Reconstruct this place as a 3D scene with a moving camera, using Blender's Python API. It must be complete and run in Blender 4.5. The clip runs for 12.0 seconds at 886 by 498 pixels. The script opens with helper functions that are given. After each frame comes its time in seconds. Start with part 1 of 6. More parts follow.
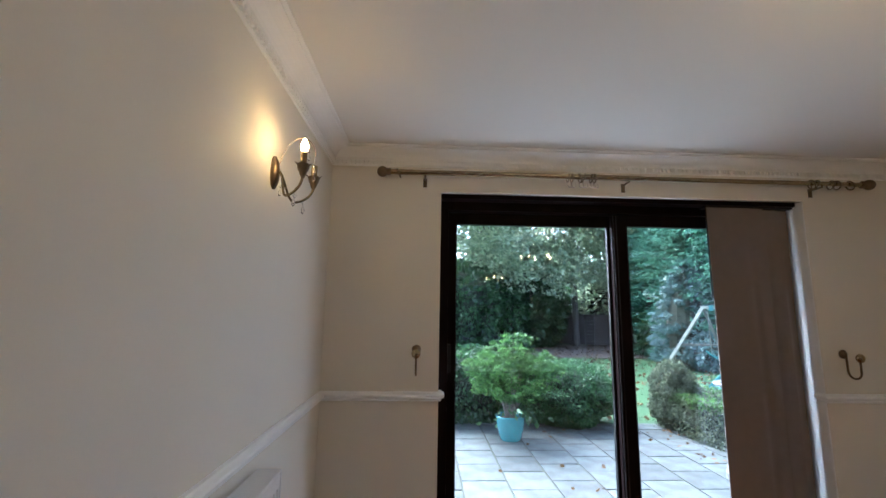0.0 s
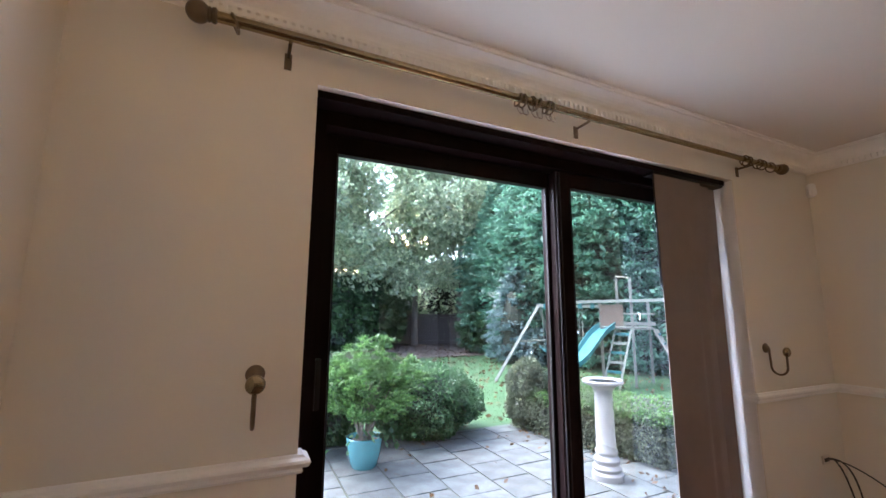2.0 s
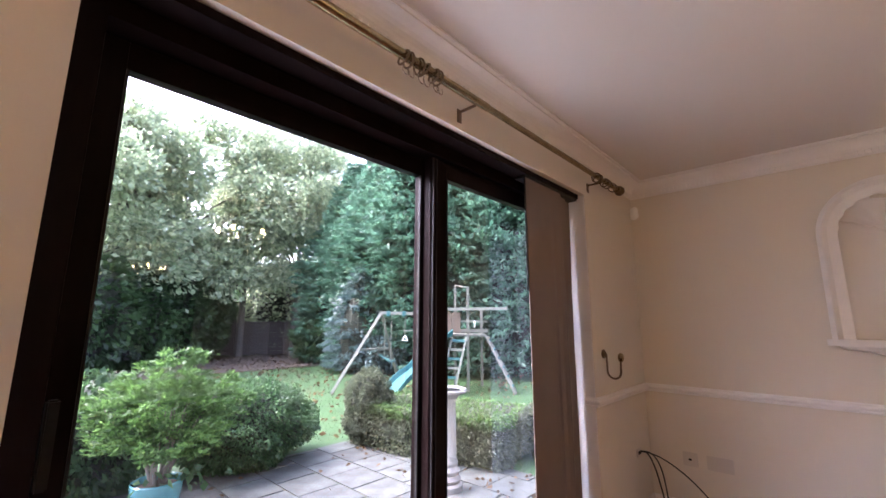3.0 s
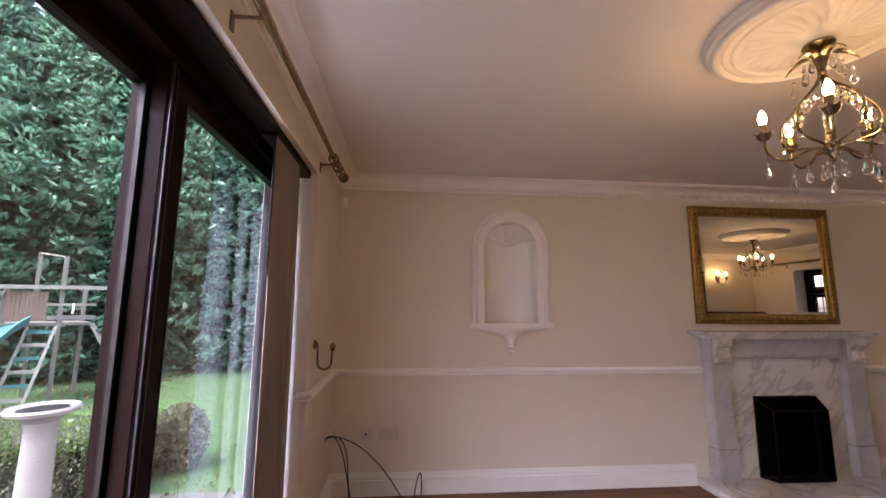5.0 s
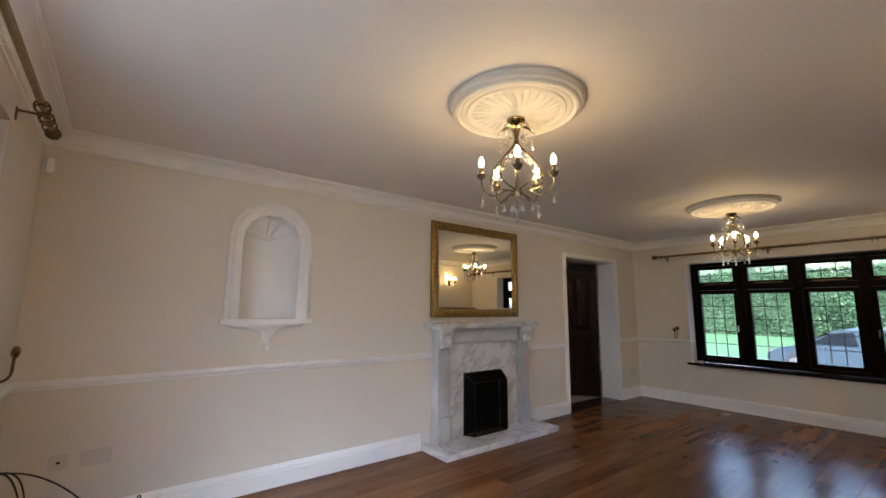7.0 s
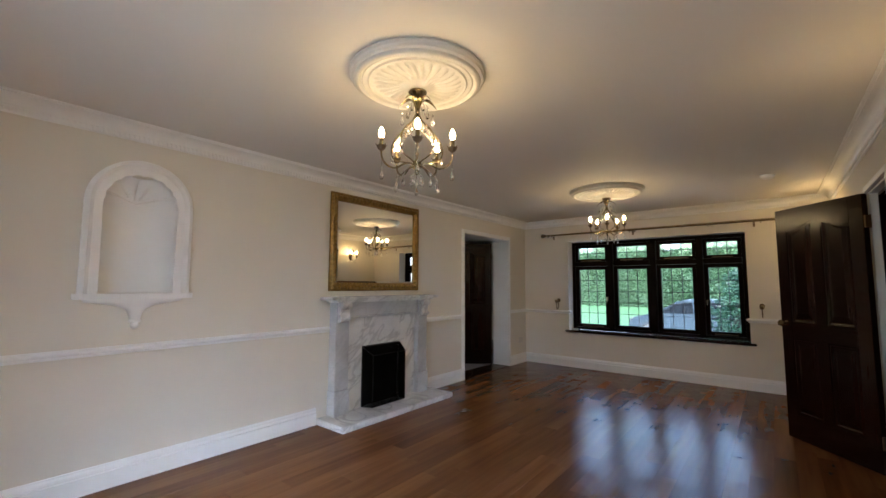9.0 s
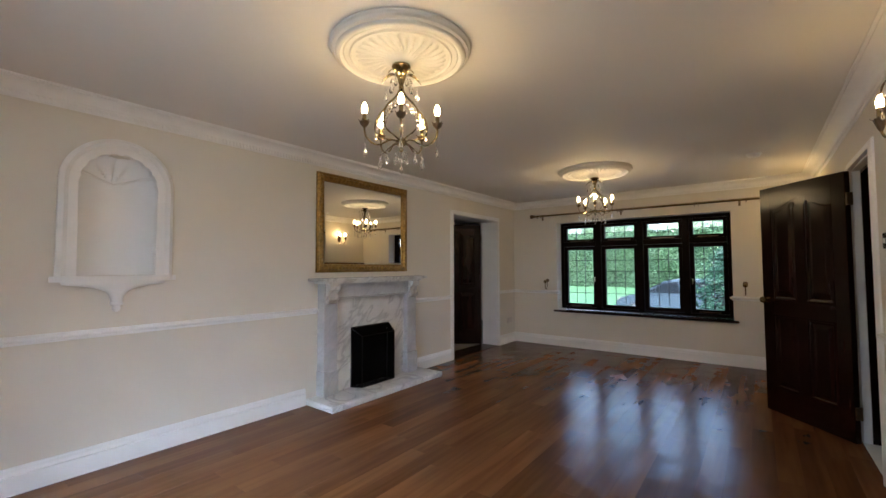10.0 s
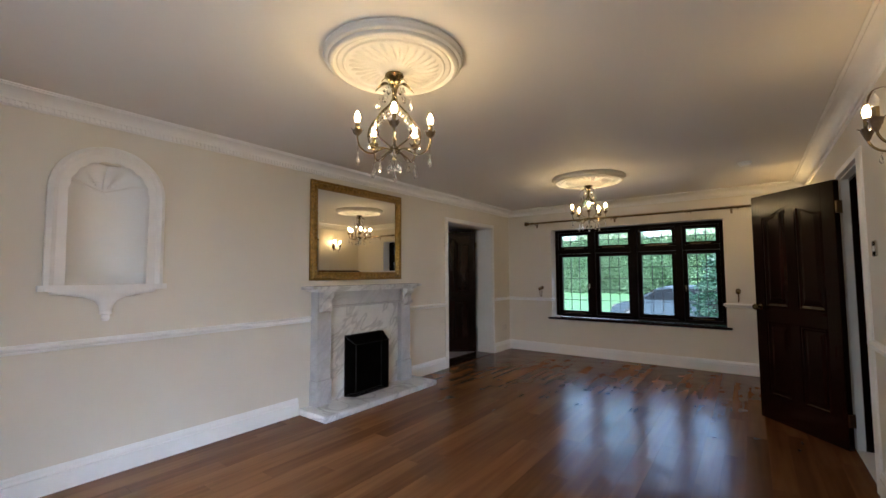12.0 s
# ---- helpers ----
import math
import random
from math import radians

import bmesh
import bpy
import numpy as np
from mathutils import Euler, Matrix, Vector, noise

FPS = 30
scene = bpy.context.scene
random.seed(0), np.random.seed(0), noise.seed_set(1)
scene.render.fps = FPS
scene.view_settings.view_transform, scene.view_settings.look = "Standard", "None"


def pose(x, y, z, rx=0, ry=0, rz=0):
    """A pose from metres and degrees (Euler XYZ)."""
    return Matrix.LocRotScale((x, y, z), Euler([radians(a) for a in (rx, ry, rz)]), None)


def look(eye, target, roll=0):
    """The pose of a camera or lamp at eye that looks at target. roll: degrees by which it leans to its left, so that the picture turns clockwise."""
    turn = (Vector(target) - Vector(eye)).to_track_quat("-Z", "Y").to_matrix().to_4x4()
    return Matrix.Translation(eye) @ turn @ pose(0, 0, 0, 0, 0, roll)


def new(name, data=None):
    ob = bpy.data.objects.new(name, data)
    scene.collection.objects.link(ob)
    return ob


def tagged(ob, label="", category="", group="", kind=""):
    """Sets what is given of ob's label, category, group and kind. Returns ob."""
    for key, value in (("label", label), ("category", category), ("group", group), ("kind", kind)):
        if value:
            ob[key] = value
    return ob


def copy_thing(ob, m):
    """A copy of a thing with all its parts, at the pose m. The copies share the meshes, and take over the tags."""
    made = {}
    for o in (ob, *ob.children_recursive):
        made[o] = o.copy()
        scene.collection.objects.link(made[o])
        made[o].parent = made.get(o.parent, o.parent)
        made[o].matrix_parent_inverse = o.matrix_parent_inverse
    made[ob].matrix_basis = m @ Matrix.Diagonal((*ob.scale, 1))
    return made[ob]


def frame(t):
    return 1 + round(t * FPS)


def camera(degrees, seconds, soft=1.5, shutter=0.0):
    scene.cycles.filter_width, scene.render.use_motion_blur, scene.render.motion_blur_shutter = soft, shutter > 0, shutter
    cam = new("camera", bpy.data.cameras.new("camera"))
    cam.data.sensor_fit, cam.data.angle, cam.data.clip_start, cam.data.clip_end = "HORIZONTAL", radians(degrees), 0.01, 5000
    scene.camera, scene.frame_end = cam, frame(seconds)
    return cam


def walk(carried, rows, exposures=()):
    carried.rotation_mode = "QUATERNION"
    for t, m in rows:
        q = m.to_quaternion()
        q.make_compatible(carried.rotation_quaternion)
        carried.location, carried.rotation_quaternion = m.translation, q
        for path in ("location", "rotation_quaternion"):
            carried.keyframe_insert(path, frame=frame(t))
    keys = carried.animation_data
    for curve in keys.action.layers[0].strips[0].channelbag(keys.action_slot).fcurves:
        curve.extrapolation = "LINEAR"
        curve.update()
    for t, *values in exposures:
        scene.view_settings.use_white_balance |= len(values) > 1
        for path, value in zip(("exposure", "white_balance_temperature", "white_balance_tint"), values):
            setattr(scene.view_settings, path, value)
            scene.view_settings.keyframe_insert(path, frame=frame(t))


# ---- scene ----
cam = camera(94.3, 12.0)
PATH = [
    (0, (0.373, 0.639, 1.364), (0.456, 2.614, 1.668), 0.8),
    (0.5, (0.354, 0.932, 1.345), (0.522, 2.9, 1.66), 0.7),
    (1, (0.349, 1.222, 1.337), (0.688, 3.167, 1.653), 0.6),
    (1.5, (0.292, 1.525, 1.343), (0.855, 3.419, 1.655), 0.5),
    (2, (0.294, 1.778, 1.32), (1.133, 3.566, 1.636), 0.2),
    (2.5, (0.34, 2.031, 1.32), (1.518, 3.614, 1.644), -0.4),
    (2.7, (0.374, 2.059, 1.325), (1.652, 3.56, 1.666), -0.1),
    (4.3, (0.577, 2.64, 1.312), (2.53, 2.945, 1.612), 0.1),
    (4.5, (0.536, 2.629, 1.32), (2.505, 2.813, 1.622), 0.1),
    (5, (0.503, 2.665, 1.357), (2.475, 2.488, 1.638), 0.4),
    (5.5, (0.463, 2.751, 1.345), (2.376, 2.242, 1.633), 0.4),
    (6, (0.415, 2.758, 1.345), (2.231, 1.969, 1.625), 0.5),
    (6.5, (0.383, 2.747, 1.33), (2.076, 1.721, 1.615), 0.4),
    (7, (0.371, 2.74, 1.326), (1.933, 1.525, 1.613), 0.4),
    (7.5, (0.372, 2.734, 1.32), (1.812, 1.378, 1.611), 0.3),
    (9.3, (0.343, 2.716, 1.301), (1.571, 1.145, 1.453), 0.1),
    (9.5, (0.344, 2.695, 1.296), (1.566, 1.117, 1.43), -0.1),
    (10, (0.336, 2.693, 1.287), (1.55, 1.106, 1.375), -0.2),
    (10.5, (0.327, 2.693, 1.286), (1.537, 1.102, 1.352), -0.4),
    (11, (0.324, 2.69, 1.295), (1.53, 1.096, 1.372), -0.4),
    (11.5, (0.333, 2.687, 1.295), (1.535, 1.091, 1.395), -0.4),
    (12, (0.331, 2.682, 1.296), (1.526, 1.082, 1.417), -0.3),
]
walk(cam, [(t, look(eye, target, roll)) for t, eye, target, roll in PATH], [(0.0, 3.46, 5220, 10), (1.5, 3.56, 5520, 16), (2.5, 3.72, 5960, 26), (4.5, 3.42, 6750, 48), (5.2, 3.42, 6290, 30), (6.0, 3.61, 5860, 20), (7.5, 3.80, 5560, 12), (12.0, 3.83, 5490, 11)])

# ---- light ----
world = bpy.data.worlds.new("world")
scene.world = world
world.use_nodes = True
wn, wl = world.node_tree.nodes, world.node_tree.links
sky = wn.new("ShaderNodeTexSky")
sky.sky_type, sky.sun_disc = "NISHITA", False
sky.sun_elevation, sky.sun_rotation = radians(55), radians(320)
sky.air_density, sky.dust_density, sky.ozone_density = 1.0, 4.0, 1.0
wn["Background"].inputs["Strength"].default_value = 0.15
grey = wn.new("ShaderNodeHueSaturation")
grey.inputs["Saturation"].default_value = 0.85
wl.new(sky.outputs["Color"], grey.inputs["Color"])
wl.new(grey.outputs["Color"], wn["Background"].inputs["Color"])
sun = new("sun", bpy.data.lights.new("sun", "SUN"))
sun.data.energy, sun.data.angle, sun.data.color = 1.0, radians(60), (0.70, 0.88, 1.0)
sun.matrix_world = look((0, 0, 0), (0.37, -0.44, -0.82))
BULB = 13.0

# ---- materials ----


def mat(name, color, rough=0.5, metal=0.0, vary=0.08, scale=6.0, bump=0.0, bump_scale=60.0, spec=0.5, random_value=0.0, coat=0.0):
    m = bpy.data.materials.new(name)
    m.use_nodes = True
    nt = m.node_tree
    n, l = nt.nodes, nt.links
    b = n["Principled BSDF"]
    b.inputs["Roughness"].default_value = rough
    b.inputs["Metallic"].default_value = metal
    b.inputs["Specular IOR Level"].default_value = spec
    b.inputs["Coat Weight"].default_value = coat
    b.inputs["Coat Roughness"].default_value = 0.15
    tc = n.new("ShaderNodeTexCoord")
    big = n.new("ShaderNodeTexNoise")
    big.inputs["Scale"].default_value, big.inputs["Detail"].default_value = scale, 4
    l.new(tc.outputs["Object"], big.inputs["Vector"])
    fine = n.new("ShaderNodeTexNoise")
    fine.inputs["Scale"].default_value, fine.inputs["Detail"].default_value = bump_scale, 3
    l.new(tc.outputs["Object"], fine.inputs["Vector"])
    mixn = n.new("ShaderNodeMath")
    mixn.operation = "MULTIPLY_ADD"
    l.new(fine.outputs["Fac"], mixn.inputs[0])
    mixn.inputs[1].default_value = 0.35
    l.new(big.outputs["Fac"], mixn.inputs[2])
    ramp = n.new("ShaderNodeMapRange")
    ramp.inputs["From Min"].default_value, ramp.inputs["From Max"].default_value = 0.35, 1.0
    ramp.inputs["To Min"].default_value, ramp.inputs["To Max"].default_value = 1.0 - vary, 1.0 + vary
    l.new(mixn.outputs[0], ramp.inputs["Value"])
    hsv = n.new("ShaderNodeHueSaturation")
    hsv.inputs["Color"].default_value = (*color, 1)
    if random_value:
        info = n.new("ShaderNodeObjectInfo")
        rr = n.new("ShaderNodeMapRange")
        rr.inputs["To Min"].default_value, rr.inputs["To Max"].default_value = 1 - random_value, 1 + random_value
        l.new(info.outputs["Random"], rr.inputs["Value"])
        mul = n.new("ShaderNodeMath")
        mul.operation = "MULTIPLY"
        l.new(rr.outputs["Result"], mul.inputs[0])
        l.new(ramp.outputs["Result"], mul.inputs[1])
        l.new(mul.outputs[0], hsv.inputs["Value"])
    else:
        l.new(ramp.outputs["Result"], hsv.inputs["Value"])
    l.new(hsv.outputs["Color"], b.inputs["Base Color"])
    if bump:
        bp = n.new("ShaderNodeBump")
        bp.inputs["Strength"].default_value, bp.inputs["Distance"].default_value = bump, 0.004
        l.new(fine.outputs["Fac"], bp.inputs["Height"])
        l.new(bp.outputs["Normal"], b.inputs["Normal"])
    return m


def leaf_mat(name, dark, light, scale=1.2):
    m = bpy.data.materials.new(name)
    m.use_nodes = True
    n, l = m.node_tree.nodes, m.node_tree.links
    b = n["Principled BSDF"]
    geo, tc, big = n.new("ShaderNodeNewGeometry"), n.new("ShaderNodeTexCoord"), n.new("ShaderNodeTexNoise")
    big.inputs["Scale"].default_value = scale
    l.new(tc.outputs["Object"], big.inputs["Vector"])
    add = n.new("ShaderNodeMath")
    add.operation = "MULTIPLY_ADD"
    l.new(geo.outputs["Random Per Island"], add.inputs[0])
    add.inputs[1].default_value = 0.55
    l.new(big.outputs["Fac"], add.inputs[2])
    ramp = n.new("ShaderNodeMapRange")
    ramp.inputs["From Min"].default_value, ramp.inputs["From Max"].default_value = 0.35, 1.1
    l.new(add.outputs[0], ramp.inputs["Value"])
    mix = n.new("ShaderNodeMix")
    mix.data_type = "RGBA"
    mix.inputs["A"].default_value, mix.inputs["B"].default_value = (*dark, 1), (*light, 1)
    l.new(ramp.outputs["Result"], mix.inputs["Factor"])
    l.new(mix.outputs["Result"], b.inputs["Base Color"])
    b.inputs["Roughness"].default_value = 0.45
    tr, ms = n.new("ShaderNodeBsdfTranslucent"), n.new("ShaderNodeMixShader")
    l.new(mix.outputs["Result"], tr.inputs["Color"])
    ms.inputs["Fac"].default_value = 0.55
    l.new(b.outputs[0], ms.inputs[1])
    l.new(tr.outputs[0], ms.inputs[2])
    l.new(ms.outputs[0], n["Material Output"].inputs["Surface"])
    return m


def wood_mat(name, dark, light, axis, rough=0.35, stretch=14.0, random_value=0.2, coat=0.0, spec=0.5, relief=0.12, detail=6):
    """Grain that runs along axis (0 x, 1 y, 2 z)."""
    m = bpy.data.materials.new(name)
    m.use_nodes = True
    n, l = m.node_tree.nodes, m.node_tree.links
    b = n["Principled BSDF"]
    tc, mp, info = n.new("ShaderNodeTexCoord"), n.new("ShaderNodeMapping"), n.new("ShaderNodeObjectInfo")
    s = [stretch, stretch, stretch]
    s[axis] = stretch / 14
    mp.inputs["Scale"].default_value = s
    l.new(tc.outputs["Object"], mp.inputs["Vector"])
    cb = n.new("ShaderNodeCombineXYZ")
    sc = n.new("ShaderNodeMath")
    sc.operation = "MULTIPLY"
    sc.inputs[1].default_value = 40
    l.new(info.outputs["Random"], sc.inputs[0])
    for k in range(3):
        l.new(sc.outputs[0], cb.inputs[k])
    l.new(cb.outputs[0], mp.inputs["Location"])
    g1, g2 = n.new("ShaderNodeTexNoise"), n.new("ShaderNodeTexNoise")
    g1.inputs["Scale"].default_value, g1.inputs["Detail"].default_value, g1.inputs["Distortion"].default_value = 1.0, detail, 0.6
    g2.inputs["Scale"].default_value, g2.inputs["Detail"].default_value = 5.0, detail / 2
    l.new(mp.outputs[0], g1.inputs["Vector"])
    l.new(mp.outputs[0], g2.inputs["Vector"])
    add = n.new("ShaderNodeMath")
    add.operation = "MULTIPLY_ADD"
    l.new(g2.outputs["Fac"], add.inputs[0])
    add.inputs[1].default_value = 0.5
    l.new(g1.outputs["Fac"], add.inputs[2])
    ramp = n.new("ShaderNodeMapRange")
    ramp.inputs["From Min"].default_value, ramp.inputs["From Max"].default_value = 0.45, 1.05
    l.new(add.outputs[0], ramp.inputs["Value"])
    mix = n.new("ShaderNodeMix")
    mix.data_type = "RGBA"
    mix.inputs["A"].default_value, mix.inputs["B"].default_value = (*dark, 1), (*light, 1)
    l.new(ramp.outputs["Result"], mix.inputs["Factor"])
    hsv = n.new("ShaderNodeHueSaturation")
    rr = n.new("ShaderNodeMapRange")
    rr.inputs["To Min"].default_value, rr.inputs["To Max"].default_value = 1 - random_value, 1 + random_value
    l.new(info.outputs["Random"], rr.inputs["Value"])
    l.new(rr.outputs["Result"], hsv.inputs["Value"])
    l.new(mix.outputs["Result"], hsv.inputs["Color"])
    l.new(hsv.outputs["Color"], b.inputs["Base Color"])
    b.inputs["Roughness"].default_value = rough
    b.inputs["Coat Weight"].default_value, b.inputs["Coat Roughness"].default_value = coat, 0.2
    b.inputs["Specular IOR Level"].default_value = spec
    bp = n.new("ShaderNodeBump")
    bp.inputs["Strength"].default_value, bp.inputs["Distance"].default_value = relief, 0.002
    l.new(add.outputs[0], bp.inputs["Height"])
    l.new(bp.outputs["Normal"], b.inputs["Normal"])
    return m


def settle(m, depth, scale):
    """Adds a slow unevenness in world space to a material that has a fine bump."""
    n, l = m.node_tree.nodes, m.node_tree.links
    b = n["Principled BSDF"]
    fine = b.inputs["Normal"].links[0].from_node
    geo, nz, slow = n.new("ShaderNodeNewGeometry"), n.new("ShaderNodeTexNoise"), n.new("ShaderNodeBump")
    nz.inputs["Scale"].default_value, nz.inputs["Detail"].default_value = scale, 1
    l.new(geo.outputs["Position"], nz.inputs["Vector"])
    slow.inputs["Strength"].default_value, slow.inputs["Distance"].default_value = 1.0, depth
    l.new(nz.outputs["Fac"], slow.inputs["Height"])
    l.new(slow.outputs["Normal"], fine.inputs["Normal"])


def glass_mat(name, tint=(1, 1, 1), rough=0.0):
    m = bpy.data.materials.new(name)
    m.use_nodes = True
    b = m.node_tree.nodes["Principled BSDF"]
    b.inputs["Base Color"].default_value = (*tint, 1)
    b.inputs["Transmission Weight"].default_value, b.inputs["Roughness"].default_value = 1.0, rough
    b.inputs["IOR"].default_value = 1.45
    return m


def glow_mat(name, color, strength):
    m = bpy.data.materials.new(name)
    m.use_nodes = True
    b = m.node_tree.nodes["Principled BSDF"]
    b.inputs["Emission Color"].default_value, b.inputs["Emission Strength"].default_value = (*color, 1), strength
    return m


def marble_mat(name, tone=(0.70, 0.70, 0.69), vein=0.6):
    m = mat(name, tone, 0.22, vary=0.22, scale=3.5)
    n, l = m.node_tree.nodes, m.node_tree.links
    b = n["Principled BSDF"]
    old = b.inputs["Base Color"].links[0].from_socket
    tc = n.new("ShaderNodeTexCoord")
    nz = n.new("ShaderNodeTexNoise")
    nz.inputs["Scale"].default_value, nz.inputs["Detail"].default_value, nz.inputs["Distortion"].default_value = 1.9, 8, 0.8
    mp = n.new("ShaderNodeMapping")
    mp.vector_type = "TEXTURE"
    mp.inputs["Rotation"].default_value, mp.inputs["Scale"].default_value = (radians(48), 0, 0), (0.8, 0.36, 0.85)
    l.new(tc.outputs["Object"], mp.inputs["Vector"])
    l.new(mp.outputs[0], nz.inputs["Vector"])
    sub = n.new("ShaderNodeMath")
    sub.operation = "SUBTRACT"
    l.new(nz.outputs["Fac"], sub.inputs[0])
    sub.inputs[1].default_value = 0.5
    ab = n.new("ShaderNodeMath")
    ab.operation = "ABSOLUTE"
    l.new(sub.outputs[0], ab.inputs[0])
    rg = n.new("ShaderNodeMapRange")
    rg.inputs["From Min"].default_value, rg.inputs["From Max"].default_value = 0.0, 0.045
    rg.inputs["To Min"].default_value, rg.inputs["To Max"].default_value = vein, 0.0
    l.new(ab.outputs[0], rg.inputs["Value"])
    mix = n.new("ShaderNodeMix")
    mix.data_type = "RGBA"
    l.new(rg.outputs["Result"], mix.inputs["Factor"])
    l.new(old, mix.inputs["A"])
    mix.inputs["B"].default_value = (0.36, 0.36, 0.37, 1)
    l.new(mix.outputs["Result"], b.inputs["Base Color"])
    return m


WALL = mat("wall_paint", (0.745, 0.702, 0.615), 0.6, vary=0.025, scale=1.5, bump=0.08, bump_scale=180)
CEIL = mat("ceiling_paint", (0.77, 0.74, 0.69), 0.7, vary=0.02, scale=1.2, bump=0.06, bump_scale=150)
TRIM = mat("white_gloss", (0.88, 0.88, 0.87), 0.35, vary=0.03, scale=3)
ROSE = mat("cream_plaster", (0.70, 0.675, 0.62), 0.55, vary=0.05, scale=9)
PLASTER = mat("white_plaster", (0.87, 0.86, 0.84), 0.5, vary=0.03, scale=8)
DARKWOOD = wood_mat("dark_stained_wood", (0.006, 0.0016, 0.0012), (0.017, 0.0052, 0.0036), 2, 0.2, random_value=0.1, spec=0.22)
DARKWOODX = wood_mat("dark_stained_wood_level", (0.006, 0.0016, 0.0012), (0.017, 0.0052, 0.0036), 0, 0.22, random_value=0.1, spec=0.22)
FRAME = wood_mat("dark_frame", (0.004, 0.0018, 0.0018), (0.010, 0.0045, 0.0042), 2, 0.4, random_value=0.1, spec=0.06)
OAK = wood_mat("oak_plank", (0.112, 0.045, 0.0172), (0.196, 0.083, 0.031), 1, 0.23, stretch=7, random_value=0.2, spec=0.15, relief=0.0, detail=1)
settle(OAK, 0.008, 3.5)
BRASS = mat("antique_brass", (0.27, 0.22, 0.12), 0.2, 0.95, vary=0.25, scale=30)
BRONZE = mat("dull_bronze", (0.16, 0.115, 0.07), 0.38, 0.8, vary=0.3, scale=25)
CHROME = mat("bright_metal", (0.6, 0.56, 0.5), 0.2, 1.0, vary=0.05)
GILT = mat("gilt", (0.30, 0.185, 0.05), 0.33, 0.7, vary=0.6, scale=40, bump=0.6, bump_scale=90)
MIRROR = mat("mirror_silver", (0.93, 0.93, 0.9), 0.01, 1.0, vary=0.0)
MARBLE = marble_mat("white_marble")
# same marble toned greyer: the shading of pilasters and frieze is in the colour
MARBLE_SHADED = marble_mat("shaded_marble", (0.50, 0.505, 0.515), 0.3)
MATT_BLACK = mat("matt_black", (0.003, 0.0028, 0.0026), 0.85, vary=0.3, scale=12, spec=0.03)
IRON = mat("black_iron", (0.015, 0.014, 0.014), 0.45, 0.6, vary=0.3, scale=30)
PLASTIC = mat("white_plastic", (0.88, 0.88, 0.86), 0.35, vary=0.02)
# white plastic toned down: the dim light at the sockets is in this colour
PLATE = mat("dimmed_white_plastic", (0.64, 0.60, 0.54), 0.35, vary=0.02)
RADIATOR = mat("radiator_enamel", (0.72, 0.70, 0.67), 0.35, vary=0.03)
CABLE = mat("black_cable", (0.02, 0.018, 0.018), 0.45, vary=0.1)
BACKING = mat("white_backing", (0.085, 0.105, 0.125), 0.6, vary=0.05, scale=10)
BLIND = mat("taupe_fabric", (0.20, 0.155, 0.132), 0.42, vary=0.06, scale=20, bump=0.2, bump_scale=400)
GLASS = glass_mat("window_glass", (0.97, 0.99, 0.98))
CRYSTAL = glass_mat("crystal", (1, 1, 1))
STRIP = mat("grey_strip", (0.03, 0.028, 0.032), 0.4, 0.4)
LEAD = mat("lead_came", (0.07, 0.07, 0.075), 0.5, 0.4, vary=0.2, scale=20)
BULBGLOW = glow_mat("lit_bulb", (1.0, 0.66, 0.27), BULB)
LAMPGLOW = glow_mat("lit_wall_bulb", (1.0, 0.62, 0.22), BULB * 1.1)
BULBOFF = mat("unlit_bulb", (0.75, 0.73, 0.68), 0.15, vary=0.02)
STONE = mat("patio_slab", (0.056, 0.062, 0.056), 0.7, vary=0.75, scale=5, bump=0.6, bump_scale=40, random_value=0.22)
MOSS = mat("mossy_joint", (0.045, 0.046, 0.027), 0.95, vary=0.6, scale=9, bump=0.8)
JOINT = mat("sandy_joint", (0.06, 0.055, 0.045), 0.9, vary=0.3, scale=20, bump=0.5)
GRASS = mat("lawn", (0.018, 0.060, 0.011), 0.8, vary=0.35, scale=3, bump=0.6, bump_scale=120)
SOIL = mat("soil", (0.06, 0.042, 0.03), 0.9, vary=0.4, scale=12, bump=0.8)
TEAL = mat("teal_glaze", (0.058, 0.175, 0.185), 0.25, vary=0.1, scale=10, coat=0.4)
WHITESTONE = mat("white_painted_stone", (0.155, 0.153, 0.145), 0.7, vary=0.15, scale=10, bump=0.4, bump_scale=60)
TIMBER = mat("weathered_timber", (0.10, 0.10, 0.078), 0.8, vary=0.25, scale=8, bump=0.3)
SLIDE = mat("slide_plastic", (0.028, 0.108, 0.104), 0.75, spec=0.2, vary=0.12, scale=6)
BARK = mat("bark", (0.10, 0.085, 0.07), 0.9, vary=0.4, scale=10, bump=0.8, bump_scale=30)
FENCE = mat("dark_fence", (0.045, 0.035, 0.03), 0.85, vary=0.3, scale=6, bump=0.3)
CONIFER = leaf_mat("conifer_leaf", (0.018, 0.066, 0.042), (0.115, 0.255, 0.16), 1.6)
BLUECON = leaf_mat("blue_conifer_leaf", (0.045, 0.09, 0.082), (0.15, 0.22, 0.205), 1.6)
BROADLEAF = leaf_mat("broad_leaf", (0.13, 0.20, 0.12), (0.52, 0.60, 0.38), 0.9)
DARKLEAF = leaf_mat("dark_leaf", (0.012, 0.034, 0.013), (0.055, 0.115, 0.04), 2)
GRASSLEAF = leaf_mat("grass_blade", (0.016, 0.05, 0.009), (0.046, 0.105, 0.022), 2)
BOXLEAF = leaf_mat("box_leaf", (0.018, 0.05, 0.02), (0.085, 0.165, 0.065), 5)
BRIGHTLEAF = leaf_mat("bright_leaf", (0.018, 0.055, 0.014), (0.11, 0.215, 0.055), 6)
HEDGELEAF = leaf_mat("hedge_leaf", (0.10, 0.17, 0.09), (0.19, 0.30, 0.16), 2)
